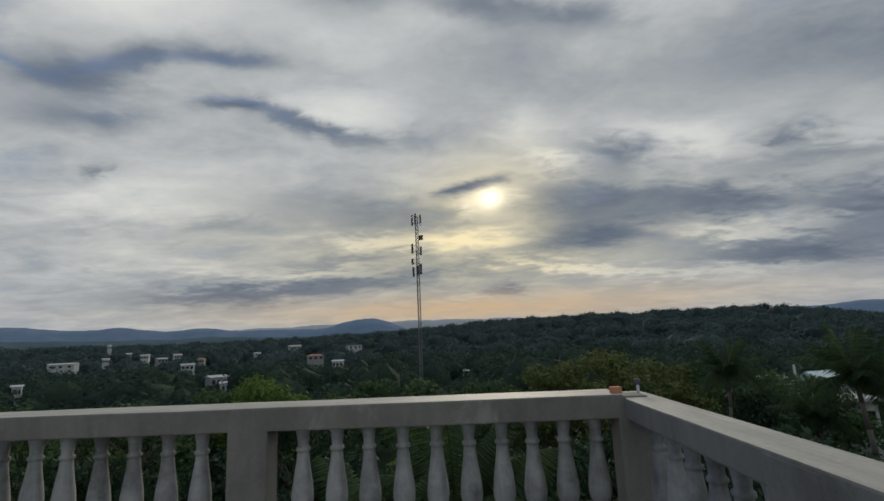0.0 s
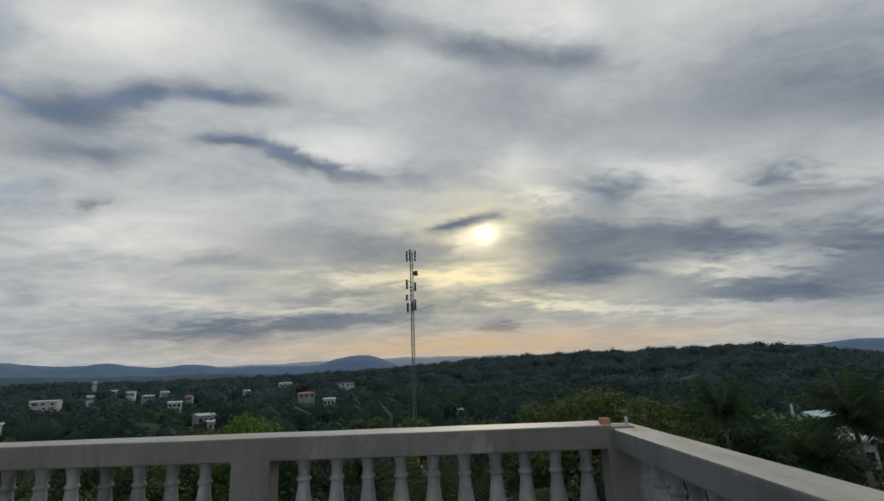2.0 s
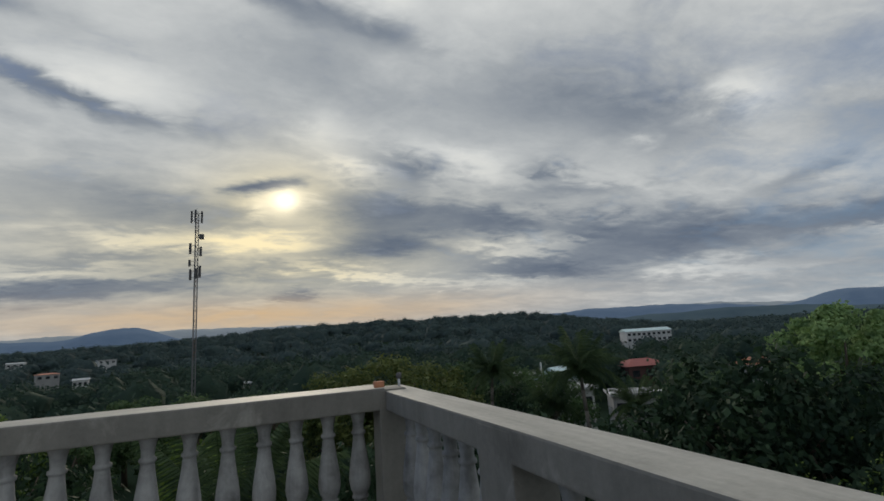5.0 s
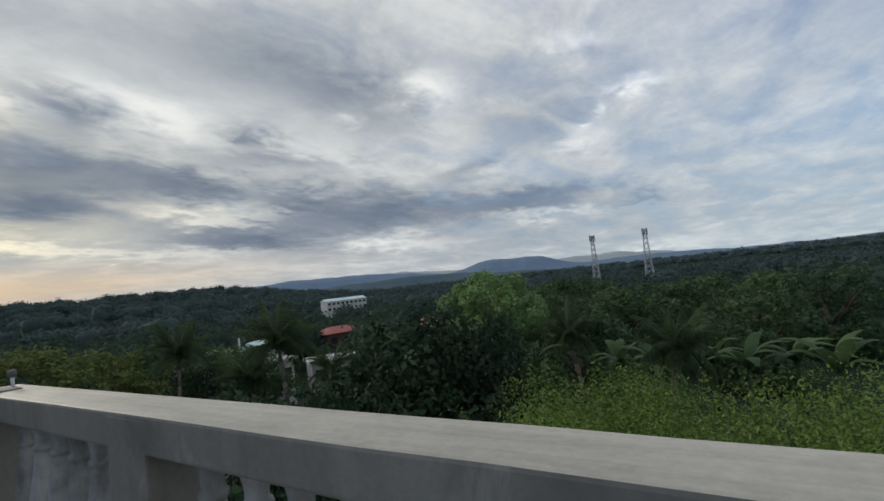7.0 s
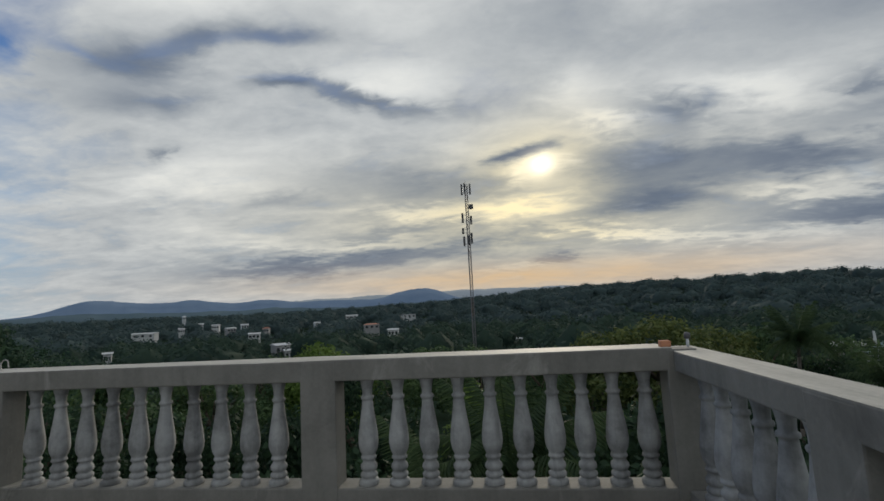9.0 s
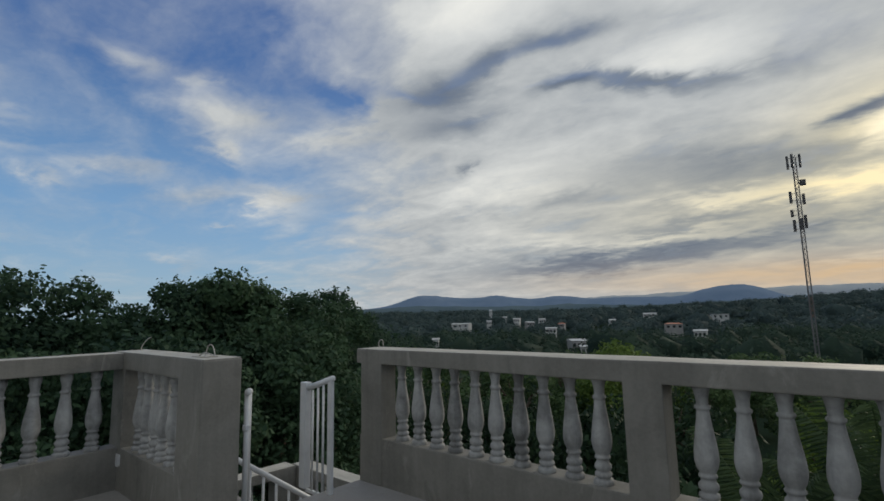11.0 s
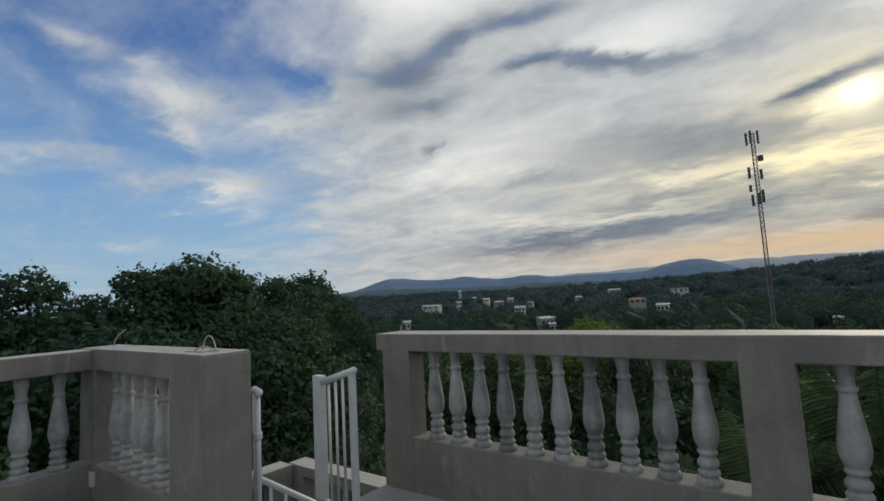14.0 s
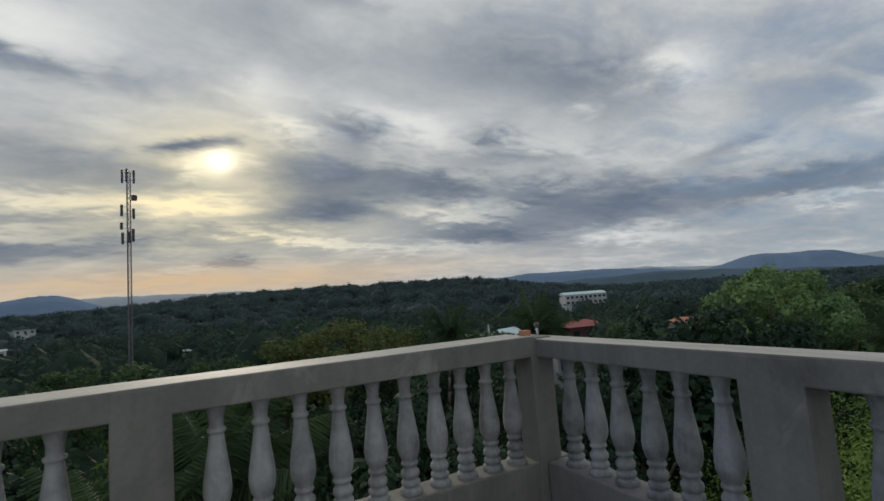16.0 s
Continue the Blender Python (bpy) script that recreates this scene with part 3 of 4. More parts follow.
plank = mesh_object("stick", worn_box(-2.25, -1.85, 2.60, 2.64, 0.0, 0.03, 0.004, 0.08, 0.003), WALLPAINT)
tagged(plank, "pale wooden stick lying at the foot of the wall", "stick")


# ---- land ----
def smooth(v, a, b):
    k = min(max((v - a) / (b - a), 0.0), 1.0)
    return k * k * (3 - 2 * k)


def ground_z(x, y):
    r, a = math.hypot(x, y), math.degrees(math.atan2(x, y))
    rise = smooth(a, -22, 12) * (1 - smooth(a, 26, 46))
    z = -13 - 5 * smooth(r, 40, 200)
    z += 31 * smooth(r, 230, 950) * (0.52 + 0.48 * smooth(a, -26, 14)) * (1 - 0.96 * smooth(a, 30, 50))
    z += 7 * rise * smooth(r, 160, 720)
    z += 3.5 * smooth(a, 55, 80) * (1 - smooth(a, 110, 150)) * smooth(r, 12, 30) * (1 - smooth(r, 60, 140))
    z += 2.5 * noise.noise(Vector((x, y, 0)) * 0.006) * smooth(r, 60, 200)
    return z


def terrain():
    radii = [0.0] + [6 * 1.093 ** i for i in range(75)]
    steps = 160
    verts, faces = [], []
    for r in radii:
        for k in range(steps):
            a = 2 * math.pi * k / steps
            x, y = r * math.sin(a), r * math.cos(a)
            verts.append((x, y, ground_z(x, y)))
    for i in range(len(radii) - 1):
        for k in range(steps):
            j = (k + 1) % steps
            faces.append((i * steps + k, (i + 1) * steps + k, (i + 1) * steps + j, i * steps + j))
    ob = new("ground", raw_mesh("ground", verts, faces, GRASS, True))
    return tagged(ob, "dark green undergrowth falling to a wooded valley", "ground", "", "structure")


terrain()


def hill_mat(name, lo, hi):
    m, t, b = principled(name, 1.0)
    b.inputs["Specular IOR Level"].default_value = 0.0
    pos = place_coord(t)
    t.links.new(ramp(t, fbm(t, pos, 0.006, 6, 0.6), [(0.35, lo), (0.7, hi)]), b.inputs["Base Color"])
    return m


# aerial haze is put into the base colours, paler with each farther range
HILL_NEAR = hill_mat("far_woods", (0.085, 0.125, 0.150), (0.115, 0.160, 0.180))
HILL_FAR = hill_mat("haze_blue_hills", (0.150, 0.215, 0.305), (0.185, 0.250, 0.340))
HILL_LAST = hill_mat("haze_pale_hills", (0.34, 0.385, 0.42), (0.39, 0.43, 0.455))


def hills(name, label, mat, r, floor_z, a0, a1, humps, rough, seed):
    """A range of hills at r metres: a ridge whose height follows soft humps (azimuth, degrees high, width)."""
    verts, faces, cols = [], [], 5
    n = int((a1 - a0) * 5)
    for i in range(n + 1):
        a = a0 + (a1 - a0) * i / n
        e = sum(h * math.exp(-((a - c) / w) ** 2) for c, h, w in humps)
        e += rough * (noise.fractal(Vector((a * 0.28, seed, 0)), 1.0, 2.0, 4) + 0.25 * noise.noise(Vector((a * 2.4, seed, 3))))
        top = 1.36 + r * math.tan(radians(max(e, -0.6)))
        for j, (dr, f) in enumerate(((-0.16, 0.0), (-0.10, 0.45), (-0.05, 0.78), (0.0, 1.0), (0.10, 0.0))):
            rr = r * (1 + dr + 0.012 * noise.noise(Vector((a * 0.7, j * 3.1, seed))))
            z = floor_z + (top - floor_z) * f
            verts.append((rr * math.sin(radians(a)), rr * math.cos(radians(a)), z))
    for i in range(n):
        for j in range(cols - 1):
            k = i * cols + j
            faces.append((k, k + cols, k + cols + 1, k + 1))
    ob = new(name, raw_mesh(name, verts, faces, mat, True))
    return tagged(ob, label, "hills", "", "structure")


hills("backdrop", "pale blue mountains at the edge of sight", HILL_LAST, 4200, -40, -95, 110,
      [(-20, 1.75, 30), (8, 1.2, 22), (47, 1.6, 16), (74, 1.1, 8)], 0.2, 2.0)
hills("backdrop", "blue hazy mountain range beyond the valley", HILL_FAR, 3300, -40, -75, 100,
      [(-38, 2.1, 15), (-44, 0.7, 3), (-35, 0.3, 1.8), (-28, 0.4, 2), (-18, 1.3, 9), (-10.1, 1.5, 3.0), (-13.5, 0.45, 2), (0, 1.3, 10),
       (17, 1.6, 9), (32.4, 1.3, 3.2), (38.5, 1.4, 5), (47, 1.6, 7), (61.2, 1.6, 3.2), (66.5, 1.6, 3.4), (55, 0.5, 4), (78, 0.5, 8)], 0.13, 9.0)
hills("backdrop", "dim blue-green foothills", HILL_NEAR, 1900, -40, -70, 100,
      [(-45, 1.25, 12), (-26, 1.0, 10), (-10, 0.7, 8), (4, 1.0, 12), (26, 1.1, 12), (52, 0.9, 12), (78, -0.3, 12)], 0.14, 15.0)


# ---- mast and towers ----
def lattice_mast(x, y, base, top):
    m = thing("antenna_mast", "slim grey steel antenna mast with panel antennas", "antenna mast", (x, y, base))
    h = top - base
    w = 0.34
    legs = [(w, 0), (-w / 2, w * 0.87), (-w / 2, -w * 0.87)]
    for lx, ly in legs:
        bm = bmesh.new()
        tube(bm, (lx, ly, 0), (lx, ly, h * 0.985), 0.085, 0.07, 6)
        part("leg", bm, GALV, m)
    cell = 0.9
    for i in range(int(h / cell)):
        bm = bmesh.new()
        z = i * cell
        for k in range(3):
            a, b = legs[k], legs[(k + 1) % 3]
            tube(bm, (*a, z), (*b, z + cell), 0.04, None, 4, False)
            tube(bm, (*a, z), (*b, z), 0.02, None, 4, False)
        part("brace", bm, RUSTY if (i // 4) % 3 == 1 else GALV, m)
    def panel(dx, dy, z, tall, wide=0.34):
        ob = part("panel_antenna", box(dx - wide / 2, dx + wide / 2, dy - 0.1, dy + 0.1, z, z + tall, 0.03), ANTENNA, m, "dark grey panel antenna")
        bm = bmesh.new()
        tube(bm, (0, 0, z + 0.2 * tall), (dx, dy, z + 0.2 * tall), 0.035, None, 5)
        tube(bm, (0, 0, z + 0.8 * tall), (dx, dy, z + 0.8 * tall), 0.035, None, 5)
        part("bracket", bm, GALV, ob)
    for dx, dy in ((-0.85, 0.1), (-0.15, -0.8), (0.85, 0.1)):
        panel(dx, dy, h - 2.4, 2.3)
    for dx, dy, z, tall in ((-0.95, 0, h - 8.2, 2.0), (0.75, 0.2, h - 8.6, 1.8), (-1.0, 0, h - 10.5, 1.2), (-0.85, 0, h - 13, 2.0), (0.7, -0.2, h - 12.6, 2.2), (0.1, -0.6, h - 12.8, 1.9)):
        panel(dx, dy, z, tall, 0.42)
    bm = bmesh.new()
    tube(bm, (0.2, -0.3, h - 5.1), (0.85, -0.5, h - 5.1), 0.05, None, 6)
    part("dish_arm", bm, GALV, m)
    part("dish", box(0.5, 1.35, -0.8, -0.4, h - 5.6, h - 4.6, 0.1), ANTENNA, m, "boxy microwave dish")
    bm = bmesh.new()
    tube(bm, (0, 0, h * 0.98), (0, 0, h + 0.5), 0.03, 0.015, 5)
    part("lightning_rod", bm, GALV, m)
    return m


lattice_mast(-7.8, 97.6, ground_z(-7.8, 97.6), 27.0)


def far_tower(x, y, base, top, wide, drum):
    m = thing("radio_tower", "distant grey lattice radio tower behind the trees", "radio tower", (x, y, base), "far towers")
    h = top - base
    for sx, sy in ((1, 1), (1, -1), (-1, 1), (-1, -1)):
        bm = bmesh.new()
        tube(bm, (sx * wide, sy * wide, 0), (sx * wide * 0.35, sy * wide * 0.35, h), 0.17, 0.11, 5)
        part("leg", bm, TOWERGREY, m)
    n = 9
    for i in range(n):
        bm = bmesh.new()
        f0, f1 = i / n, (i + 1) / n
        r0, r1 = wide * (1 - 0.65 * f0), wide * (1 - 0.65 * f1)
        for (ax, ay), (bx, by) in (((1, 1), (1, -1)), ((1, -1), (-1, -1)), ((-1, -1), (-1, 1)), ((-1, 1), (1, 1))):
            tube(bm, (ax * r0, ay * r0, f0 * h), (bx * r1, by * r1, f1 * h), 0.1, None, 4, False)
            tube(bm, (bx * r0, by * r0, f0 * h), (ax * r1, ay * r1, f1 * h), 0.1, None, 4, False)
        part("brace", bm, TOWERGREY, m)
    for k in range(3):
        a = k * 2.1 + 0.4
        part("antenna", box(math.cos(a) * drum - 0.5, math.cos(a) * drum + 0.5, math.sin(a) * drum - 0.5, math.sin(a) * drum + 0.5, h - 3.5, h + 0.5, 0.2), TOWERGREY, m)
    return m


for az, dist, el, wd in ((73.3, 330, 3.15, 2.0), (78.8, 320, 3.2, 2.3)):
    far_tower(dist * math.sin(radians(az)), dist * math.cos(radians(az)), -12, 1.36 + dist * math.tan(radians(el)), wd, 1.4)


# ---- vegetation ----
def leaf_cloud(rng, blobs, count, size, long=1.7, hollow=0.55, flat=0.0):
    """Leaf blades scattered through the shell of ellipsoid clumps (x, y, z, rx, ry, rz)."""
    b = np.array(blobs)
    vol = (b[:, 3] * b[:, 4] * b[:, 5]) ** 0.67
    pick = rng.choice(len(b), count, p=vol / vol.sum())
    d = rng.normal(size=(count, 3))
    d /= np.linalg.norm(d, axis=1)[:, None]
    rad = hollow + (1.05 - hollow) * rng.random(count) ** 0.6
    # some leaves follow twigs that poke out of their clump
    twigs = rng.normal(size=(len(b), 9, 3)) + np.array((0, 0, 0.5))
    twigs /= np.linalg.norm(twigs, axis=2)[:, :, None]
    out = rng.random(count) < 0.24
    along = twigs[pick, rng.integers(0, 9, count)] + rng.normal(size=(count, 3)) * 0.07
    d[out] = along[out]
    rad[out] = 0.5 + 0.85 * rng.random(out.sum())
    c = b[pick, :3] + d * b[pick, 3:] * rad[:, None]
    face = d + rng.normal(size=(count, 3)) * 0.55 + np.array((0, 0, 0.25))
    u = np.cross(face, rng.normal(size=(count, 3)))
    u /= np.linalg.norm(u, axis=1)[:, None]
    w = np.cross(face, u)
    w /= np.linalg.norm(w, axis=1)[:, None]
    s = size * (0.6 + 0.8 * rng.random(count))[:, None]
    verts = np.stack([c - u * s * long * 0.5, c + w * s * 0.5, c + u * s * long * 0.5, c - w * s * 0.5], 1).reshape(-1, 3)
    idx = np.arange(count * 4).reshape(-1, 4)
    return verts, idx


def fast_mesh(name, verts, quads, mat):
    me = bpy.data.meshes.new(name)
    k = quads.shape[1]
    me.vertices.add(len(verts))
    me.vertices.foreach_set("co", np.ascontiguousarray(verts, dtype=np.float32).ravel())
    me.loops.add(quads.size)
    me.loops.foreach_set("vertex_index", quads.ravel().astype(np.int32))
    me.polygons.add(len(quads))
    me.polygons.foreach_set("loop_start", np.arange(len(quads), dtype=np.int32) * k)
    me.update(calc_edges=True)
    me.materials.append(mat)
    return me


def branching(rng, height, spread, limbs, r):
    bm = bmesh.new()
    lean = Vector((rng.normal() * 0.05, rng.normal() * 0.05, 1))
    fork = lean * height * 0.42
    tube(bm, (0, 0, -0.6), fork, r, r * 0.6, 9)
    for k in range(limbs):
        a = 6.28 * k / limbs + rng.random()
        mid = fork + Vector((math.cos(a) * spread * 0.3, math.sin(a) * spread * 0.3, height * 0.18))
        end = mid + Vector((math.cos(a) * spread * 0.25, math.sin(a) * spread * 0.25, height * 0.16 * (0.4 + rng.random())))
        tube(bm, fork, mid, r * 0.5, r * 0.3, 6)
        tube(bm, mid, end, r * 0.3, r * 0.1, 5)
    return bm


def clumps(rng, n, wide, z0, z1, size):
    out = []
    for _ in range(n):
        a, f = rng.random() * 6.28, rng.random()
        z = z0 + (z1 - z0) * f
        rim = wide * math.sqrt(max(0.05, 1 - (1.7 * f - 0.7) ** 2)) * (0.35 + 0.65 * rng.random() ** 0.5)
        s = size * (0.65 + 0.7 * rng.random())
        out.append((math.cos(a) * rim, math.sin(a) * rim, z, s, s, s * 0.75))
    return out


def make_tree(label, height, wide, leaf, count, mat, seed, low=0.3, blob=0.26, n=34, group="trees"):
    rng = np.random.default_rng(seed)
    t = thing("tree", label, "tree", (0, 0, 0), group)
    part("trunk", branching(rng, height, wide, 6, 0.035 * height), BARK, t, "", True)
    bl = clumps(rng, n, wide * (1 - 0.6 * blob), height * low, height * (1 - 0.5 * blob * wide / height), wide * blob)
    v, q = leaf_cloud(rng, bl, count, leaf)
    crown = new("crown", fast_mesh("crown", v, q, mat))
    crown.parent = t
    return t


def at_bearing(az, dist):
    return dist * math.sin(radians(az)), dist * math.cos(radians(az))


def set_tree(t, az, dist, top_el, height, turn_deg=0.0, wide=1.0):
    """Place a tree by bearing and distance so that its top stands at the given elevation."""
    x, y = at_bearing(az, dist)
    top = 1.36 + dist * math.tan(radians(top_el))
    return pose(x, y, top - height, 0, 0, turn_deg) @ Matrix.Diagonal((wide, wide, 1, 1))


# tall dark trees beside the house
BESIDE = ((-100, 15, 3.2, 15, 4.8, 24), (-94, 16, 3.6, 15, 4.2, 24), (-88, 15.5, 3.9, 15, 4.2, 26), (-82.5, 16.5, 5.4, 16, 3.3, 28), (-77, 16, 4.3, 15, 3.2, 26), (-69.5, 15.5, 4.5, 15, 2.9, 26), (-64, 15, 5.0, 15, 3.4, 30), (-59.5, 16.5, 4.1, 15, 3.3, 26),
          (-55.5, 19, 3.0, 15, 3.2, 22), (-52.3, 22, 1.8, 14, 2.8, 16), (-73, 11.5, -1.5, 11, 3.0, 22), (-63, 12.5, -2.0, 11, 3.0, 20), (-84, 12, -1.5, 11, 3.0, 20), (-56, 14, -2.8, 11, 3.2, 18), (-49, 26, -1.4, 14, 3.6, 14))
for k, (az, dist, el, h, w, cnt) in enumerate(BESIDE):
    t = make_tree("tall dense dark green broadleaf tree beside the terrace", h, w, 0.08, cnt * 1500, LEAF_BESIDE, 100 + k, 0.25, 0.22, 70, "tall trees beside the house")
    t.matrix_world = set_tree(t, az, dist, el, h)

mid = [make_tree("dark green broadleaf tree on the valley slope", 10, 4.6, 0.21, 7000, LEAF_MID, 300 + i, 0.2, 0.3, 26, "valley trees") for i in range(3)]
light = make_tree("bright green round tree below the terrace", 10, 4.8, 0.22, 8000, LEAF_LIGHT, 320, 0.15, 0.3, 30, "bright trees")
gold = make_tree("yellow-green spreading tree below the terrace", 10, 5.5, 0.22, 10000, LEAF_GOLD, 330, 0.25, 0.26, 36, "bright trees")
dark = make_tree("broad dark green mango-like tree on the slope, leaves darkened for shade", 10, 5.4, 0.2, 12000, LEAF_DARK_SHADED, 340, 0.1, 0.26, 40, "valley trees")
bamboo = make_tree("tall feathery light green bamboo clump", 12, 3.6, 0.17, 14000, LEAF_BAMBOO, 350, 0.1, 0.24, 44, "bamboo")
bamboo.matrix_world = set_tree(bamboo, 61, 42, 0.5, 12, 0)
for az, dist, el, wd in ((58.2, 43, -0.5, 0.8), (64.2, 45, -0.2, 0.9), (66.5, 40, -2.6, 0.8)):
    copy_thing(bamboo, set_tree(bamboo, az, dist, el, 12, az * 11, wd))
gold.matrix_world = set_tree(gold, 15, 52, -2.2, 10, 20, 1.2)
light.matrix_world = set_tree(light, -21, 58, -3.3, 10, 0, 1.1)
dark.matrix_world = set_tree(dark, 55, 24, -3.8, 10, 40, 1.0)

# trees on the slope: kind, bearing, distance, elevation of the top, width, turn
SLOPE = ((0, 67, 52, -1.6, 1.0), (1, 57, 58, -1.6, 0.9), (2, 64, 58, -0.9, 1.0), (0, 70, 66, -1.2, 1.1), (1, 50, 60, -4.9, 1.0), (2, 47.5, 64, -4.6, 0.9),
         (0, 74, 80, -1.9, 1.3), (1, 79, 84, -2.3, 1.3), (2, 84, 76, -2.6, 1.4), (0, 89, 66, -2.4, 1.4), (1, 94, 58, -2.2, 1.4), (2, 76, 58, -3.0, 1.2), (0, 82, 54, -2.8, 1.2),
         (1, 88, 46, -3.4, 1.2), (2, 71, 40, -4.4, 1.1), (0, 34, 62, -4.6, 1.0), (1, 30, 70, -3.6, 1.0), (2, 24, 66, -3.4, 1.0), (0, 8, 74, -3.9, 1.0), (1, 3, 66, -4.4, 1.1),
         (2, -4, 60, -4.6, 1.1), (0, -10, 70, -4.2, 1.1), (1, -14, 60, -5.0, 1.0), (2, -27, 62, -4.4, 1.0), (0, -33, 54, -5.0, 1.1), (1, -38, 58, -4.4, 1.1), (2, -43, 46, -4.6, 1.1),
         (0, -47, 40, -3.6, 1.0), (1, -50, 33, -2.5, 1.0), (2, -46, 28, -7.5, 1.0), (0, -36, 24, -10, 1.0), (1, -24, 22, -11, 1.0), (2, -12, 21, -12, 1.0), (0, 11, 22, -12, 1.0),
         (1, 22, 24, -10.5, 1.0), (2, 33, 21, -10.5, 1.0), (0, 43, 19, -11, 0.9), (1, 64, 26, -8.0, 0.9), (2, 20, 40, -6.5, 1.0), (0, -18, 38, -7.0, 1.0), (1, 30, 44, -6.2, 0.9))
for k, (kind, az, dist, el, wd) in enumerate(SLOPE):
    # low trees take the darkened leaves, which paint in the house's shade
    src = mid[kind] if el > -6 else dark
    wd = wd if el > -6 else wd * 0.8
    m = set_tree(src, az, dist, el, 10, 47.0 * k, wd)
    if k < 3:
        mid[k].matrix_world = m
    else:
        copy_thing(src, m)
for az, dist, el, wd in ((-17, 12.5, -19, 0.8), (-6, 14, -20, 0.8), (14, 13, -19, 0.8), (27, 13, -18, 0.8), (-30, 13, -18, 0.8), (49, 26, -6.4, 0.7), (61, 23, -5.6, 0.7)):
    copy_thing(dark, set_tree(dark, az, dist, el, 10, az * 7, wd))
for az, dist, el, wd in ((-24, 64, -4.0, 0.8), (-45, 52, -4.2, 0.7), (-3, 34, -9, 0.7)):
    copy_thing(light, set_tree(light, az, dist, el, 10, az * 5, wd))
for az, dist, el, wd in ((21, 58, -3.2, 0.9), (9.5, 55, -3.6, 0.8)):
    copy_thing(gold, set_tree(gold, az, dist, el, 10, az * 9, wd))


# bright bushes on the slope beside the house
def bushes():
    rng = np.random.default_rng(77)
    bl = []
    for _ in range(150):
        az, dist = 52 + 56 * rng.random(), 9 + 12 * rng.random()
        x, y = at_bearing(az, dist)
        top = -1.75 - 0.045 * dist - (2.2 if az < 64 else 0.0) + 0.45 * rng.normal()
        bl.append((x, y, top - 1.3, 1.3, 1.3, 1.3))
        bl.append((x + rng.normal(), y + rng.normal(), top - 3.2, 1.8, 1.8, 1.8))
    v, q = leaf_cloud(rng, bl, 230000, 0.05, 2.3, 0.5)
    return tagged(new("bushes", fast_mesh("bushes", v, q, LEAF_LIGHT)), "bright green bushes and weeds on the slope", "bushes", "", "stuff")


bushes()


# ---- palms and bananas ----
def frond_mesh(length, droop, seed, broad):
    rng = np.random.default_rng(seed)
    verts, faces = [], []
    n = 34
    spine = []
    for i in range(n + 1):
        f = i / n
        spine.append(Vector((length * (f - 0.18 * f * f * droop), 0, length * (0.42 * f - 0.75 * droop * f * f))))
    for i in range(1, n + 1):
        p, f = spine[i], i / n
        reach = broad * (0.35 + 0.65 * math.sin(math.pi * min(1, 0.12 + 0.86 * f)))
        for side in (-1, 1):
            tip = p + Vector((reach * 0.45, side * reach, -reach * (0.65 + 0.6 * rng.random())))
            k = len(verts)
            wv = Vector((0.055, 0, 0))
            mid_p = p.lerp(tip, 0.5) + Vector((0, 0, 0.05))
            verts += [p - wv * 0.5, p + wv * 0.5, mid_p + wv * 0.6, tip, mid_p - wv * 0.6]
            faces.append((k, k + 1, k + 2, k + 3, k + 4))
    for i in range(n):
        a, b, k = spine[i], spine[i + 1], len(verts)
        r = 0.035 * (1 - 0.8 * i / n)
        verts += [a + Vector((0, -r, 0)), a + Vector((0, r, 0)), b + Vector((0, r, 0)), b + Vector((0, -r, 0))]
        faces.append((k, k + 1, k + 2, k + 3))
    return raw_mesh("frond", verts, faces, LEAF_PALM)


FRONDS = [frond_mesh(3.1, d, 40 + i, 0.62) for i, d in enumerate((0.35, 0.62, 0.95))]


def palm(az, dist, top_el, height, scale, seed):
    rng = np.random.default_rng(seed)
    x, y = at_bearing(az, dist)
    top = 1.36 + dist * math.tan(radians(top_el)) - 1.1 * scale
    t = thing("palm_tree", "coconut palm with long drooping green fronds", "palm tree", (x, y, top - height), "palms")
    bm = bmesh.new()
    last = Vector((rng.normal() * 0.6, rng.normal() * 0.6, -0.5))
    for i in range(1, 9):
        f = i / 8
        p = Vector((last.x * (1 - f), last.y * (1 - f), -0.5 + (height + 0.5) * f))
        tube(bm, last if i == 1 else prev, p, 0.17 - 0.06 * f, 0.165 - 0.06 * f, 8)
        prev = p
    part("trunk", bm, PALMBARK, t, "", True)
    for k in range(28):
        ob = new("frond", FRONDS[0 if k < 6 else 1 if k < 16 else 2])
        ob.parent = t
        ob.matrix_basis = pose(0, 0, height - 0.05, 0, (-52 if k < 6 else -26 if k < 16 else 10) + rng.normal() * 9, 137.5 * k + rng.normal() * 8) @ Matrix.Scale(scale * (0.85 + 0.3 * rng.random()), 4)
    return t


for k, (az, dist, el, h, s) in enumerate(((37.6, 31, -2.9, 9, 0.86), (27.8, 42, -3.1, 9, 0.9), (34.5, 34, -6.8, 6, 0.75), (70, 30, -6.0, 6, 0.75), (43, 34, -7.2, 6, 0.65), (0, 12.5, -13.5, 7, 0.95), (-9, 11.0, -18, 6, 0.8), (81, 24, -7.6, 5, 0.7))):
    palm(az, dist, el, h, s, 500 + k)


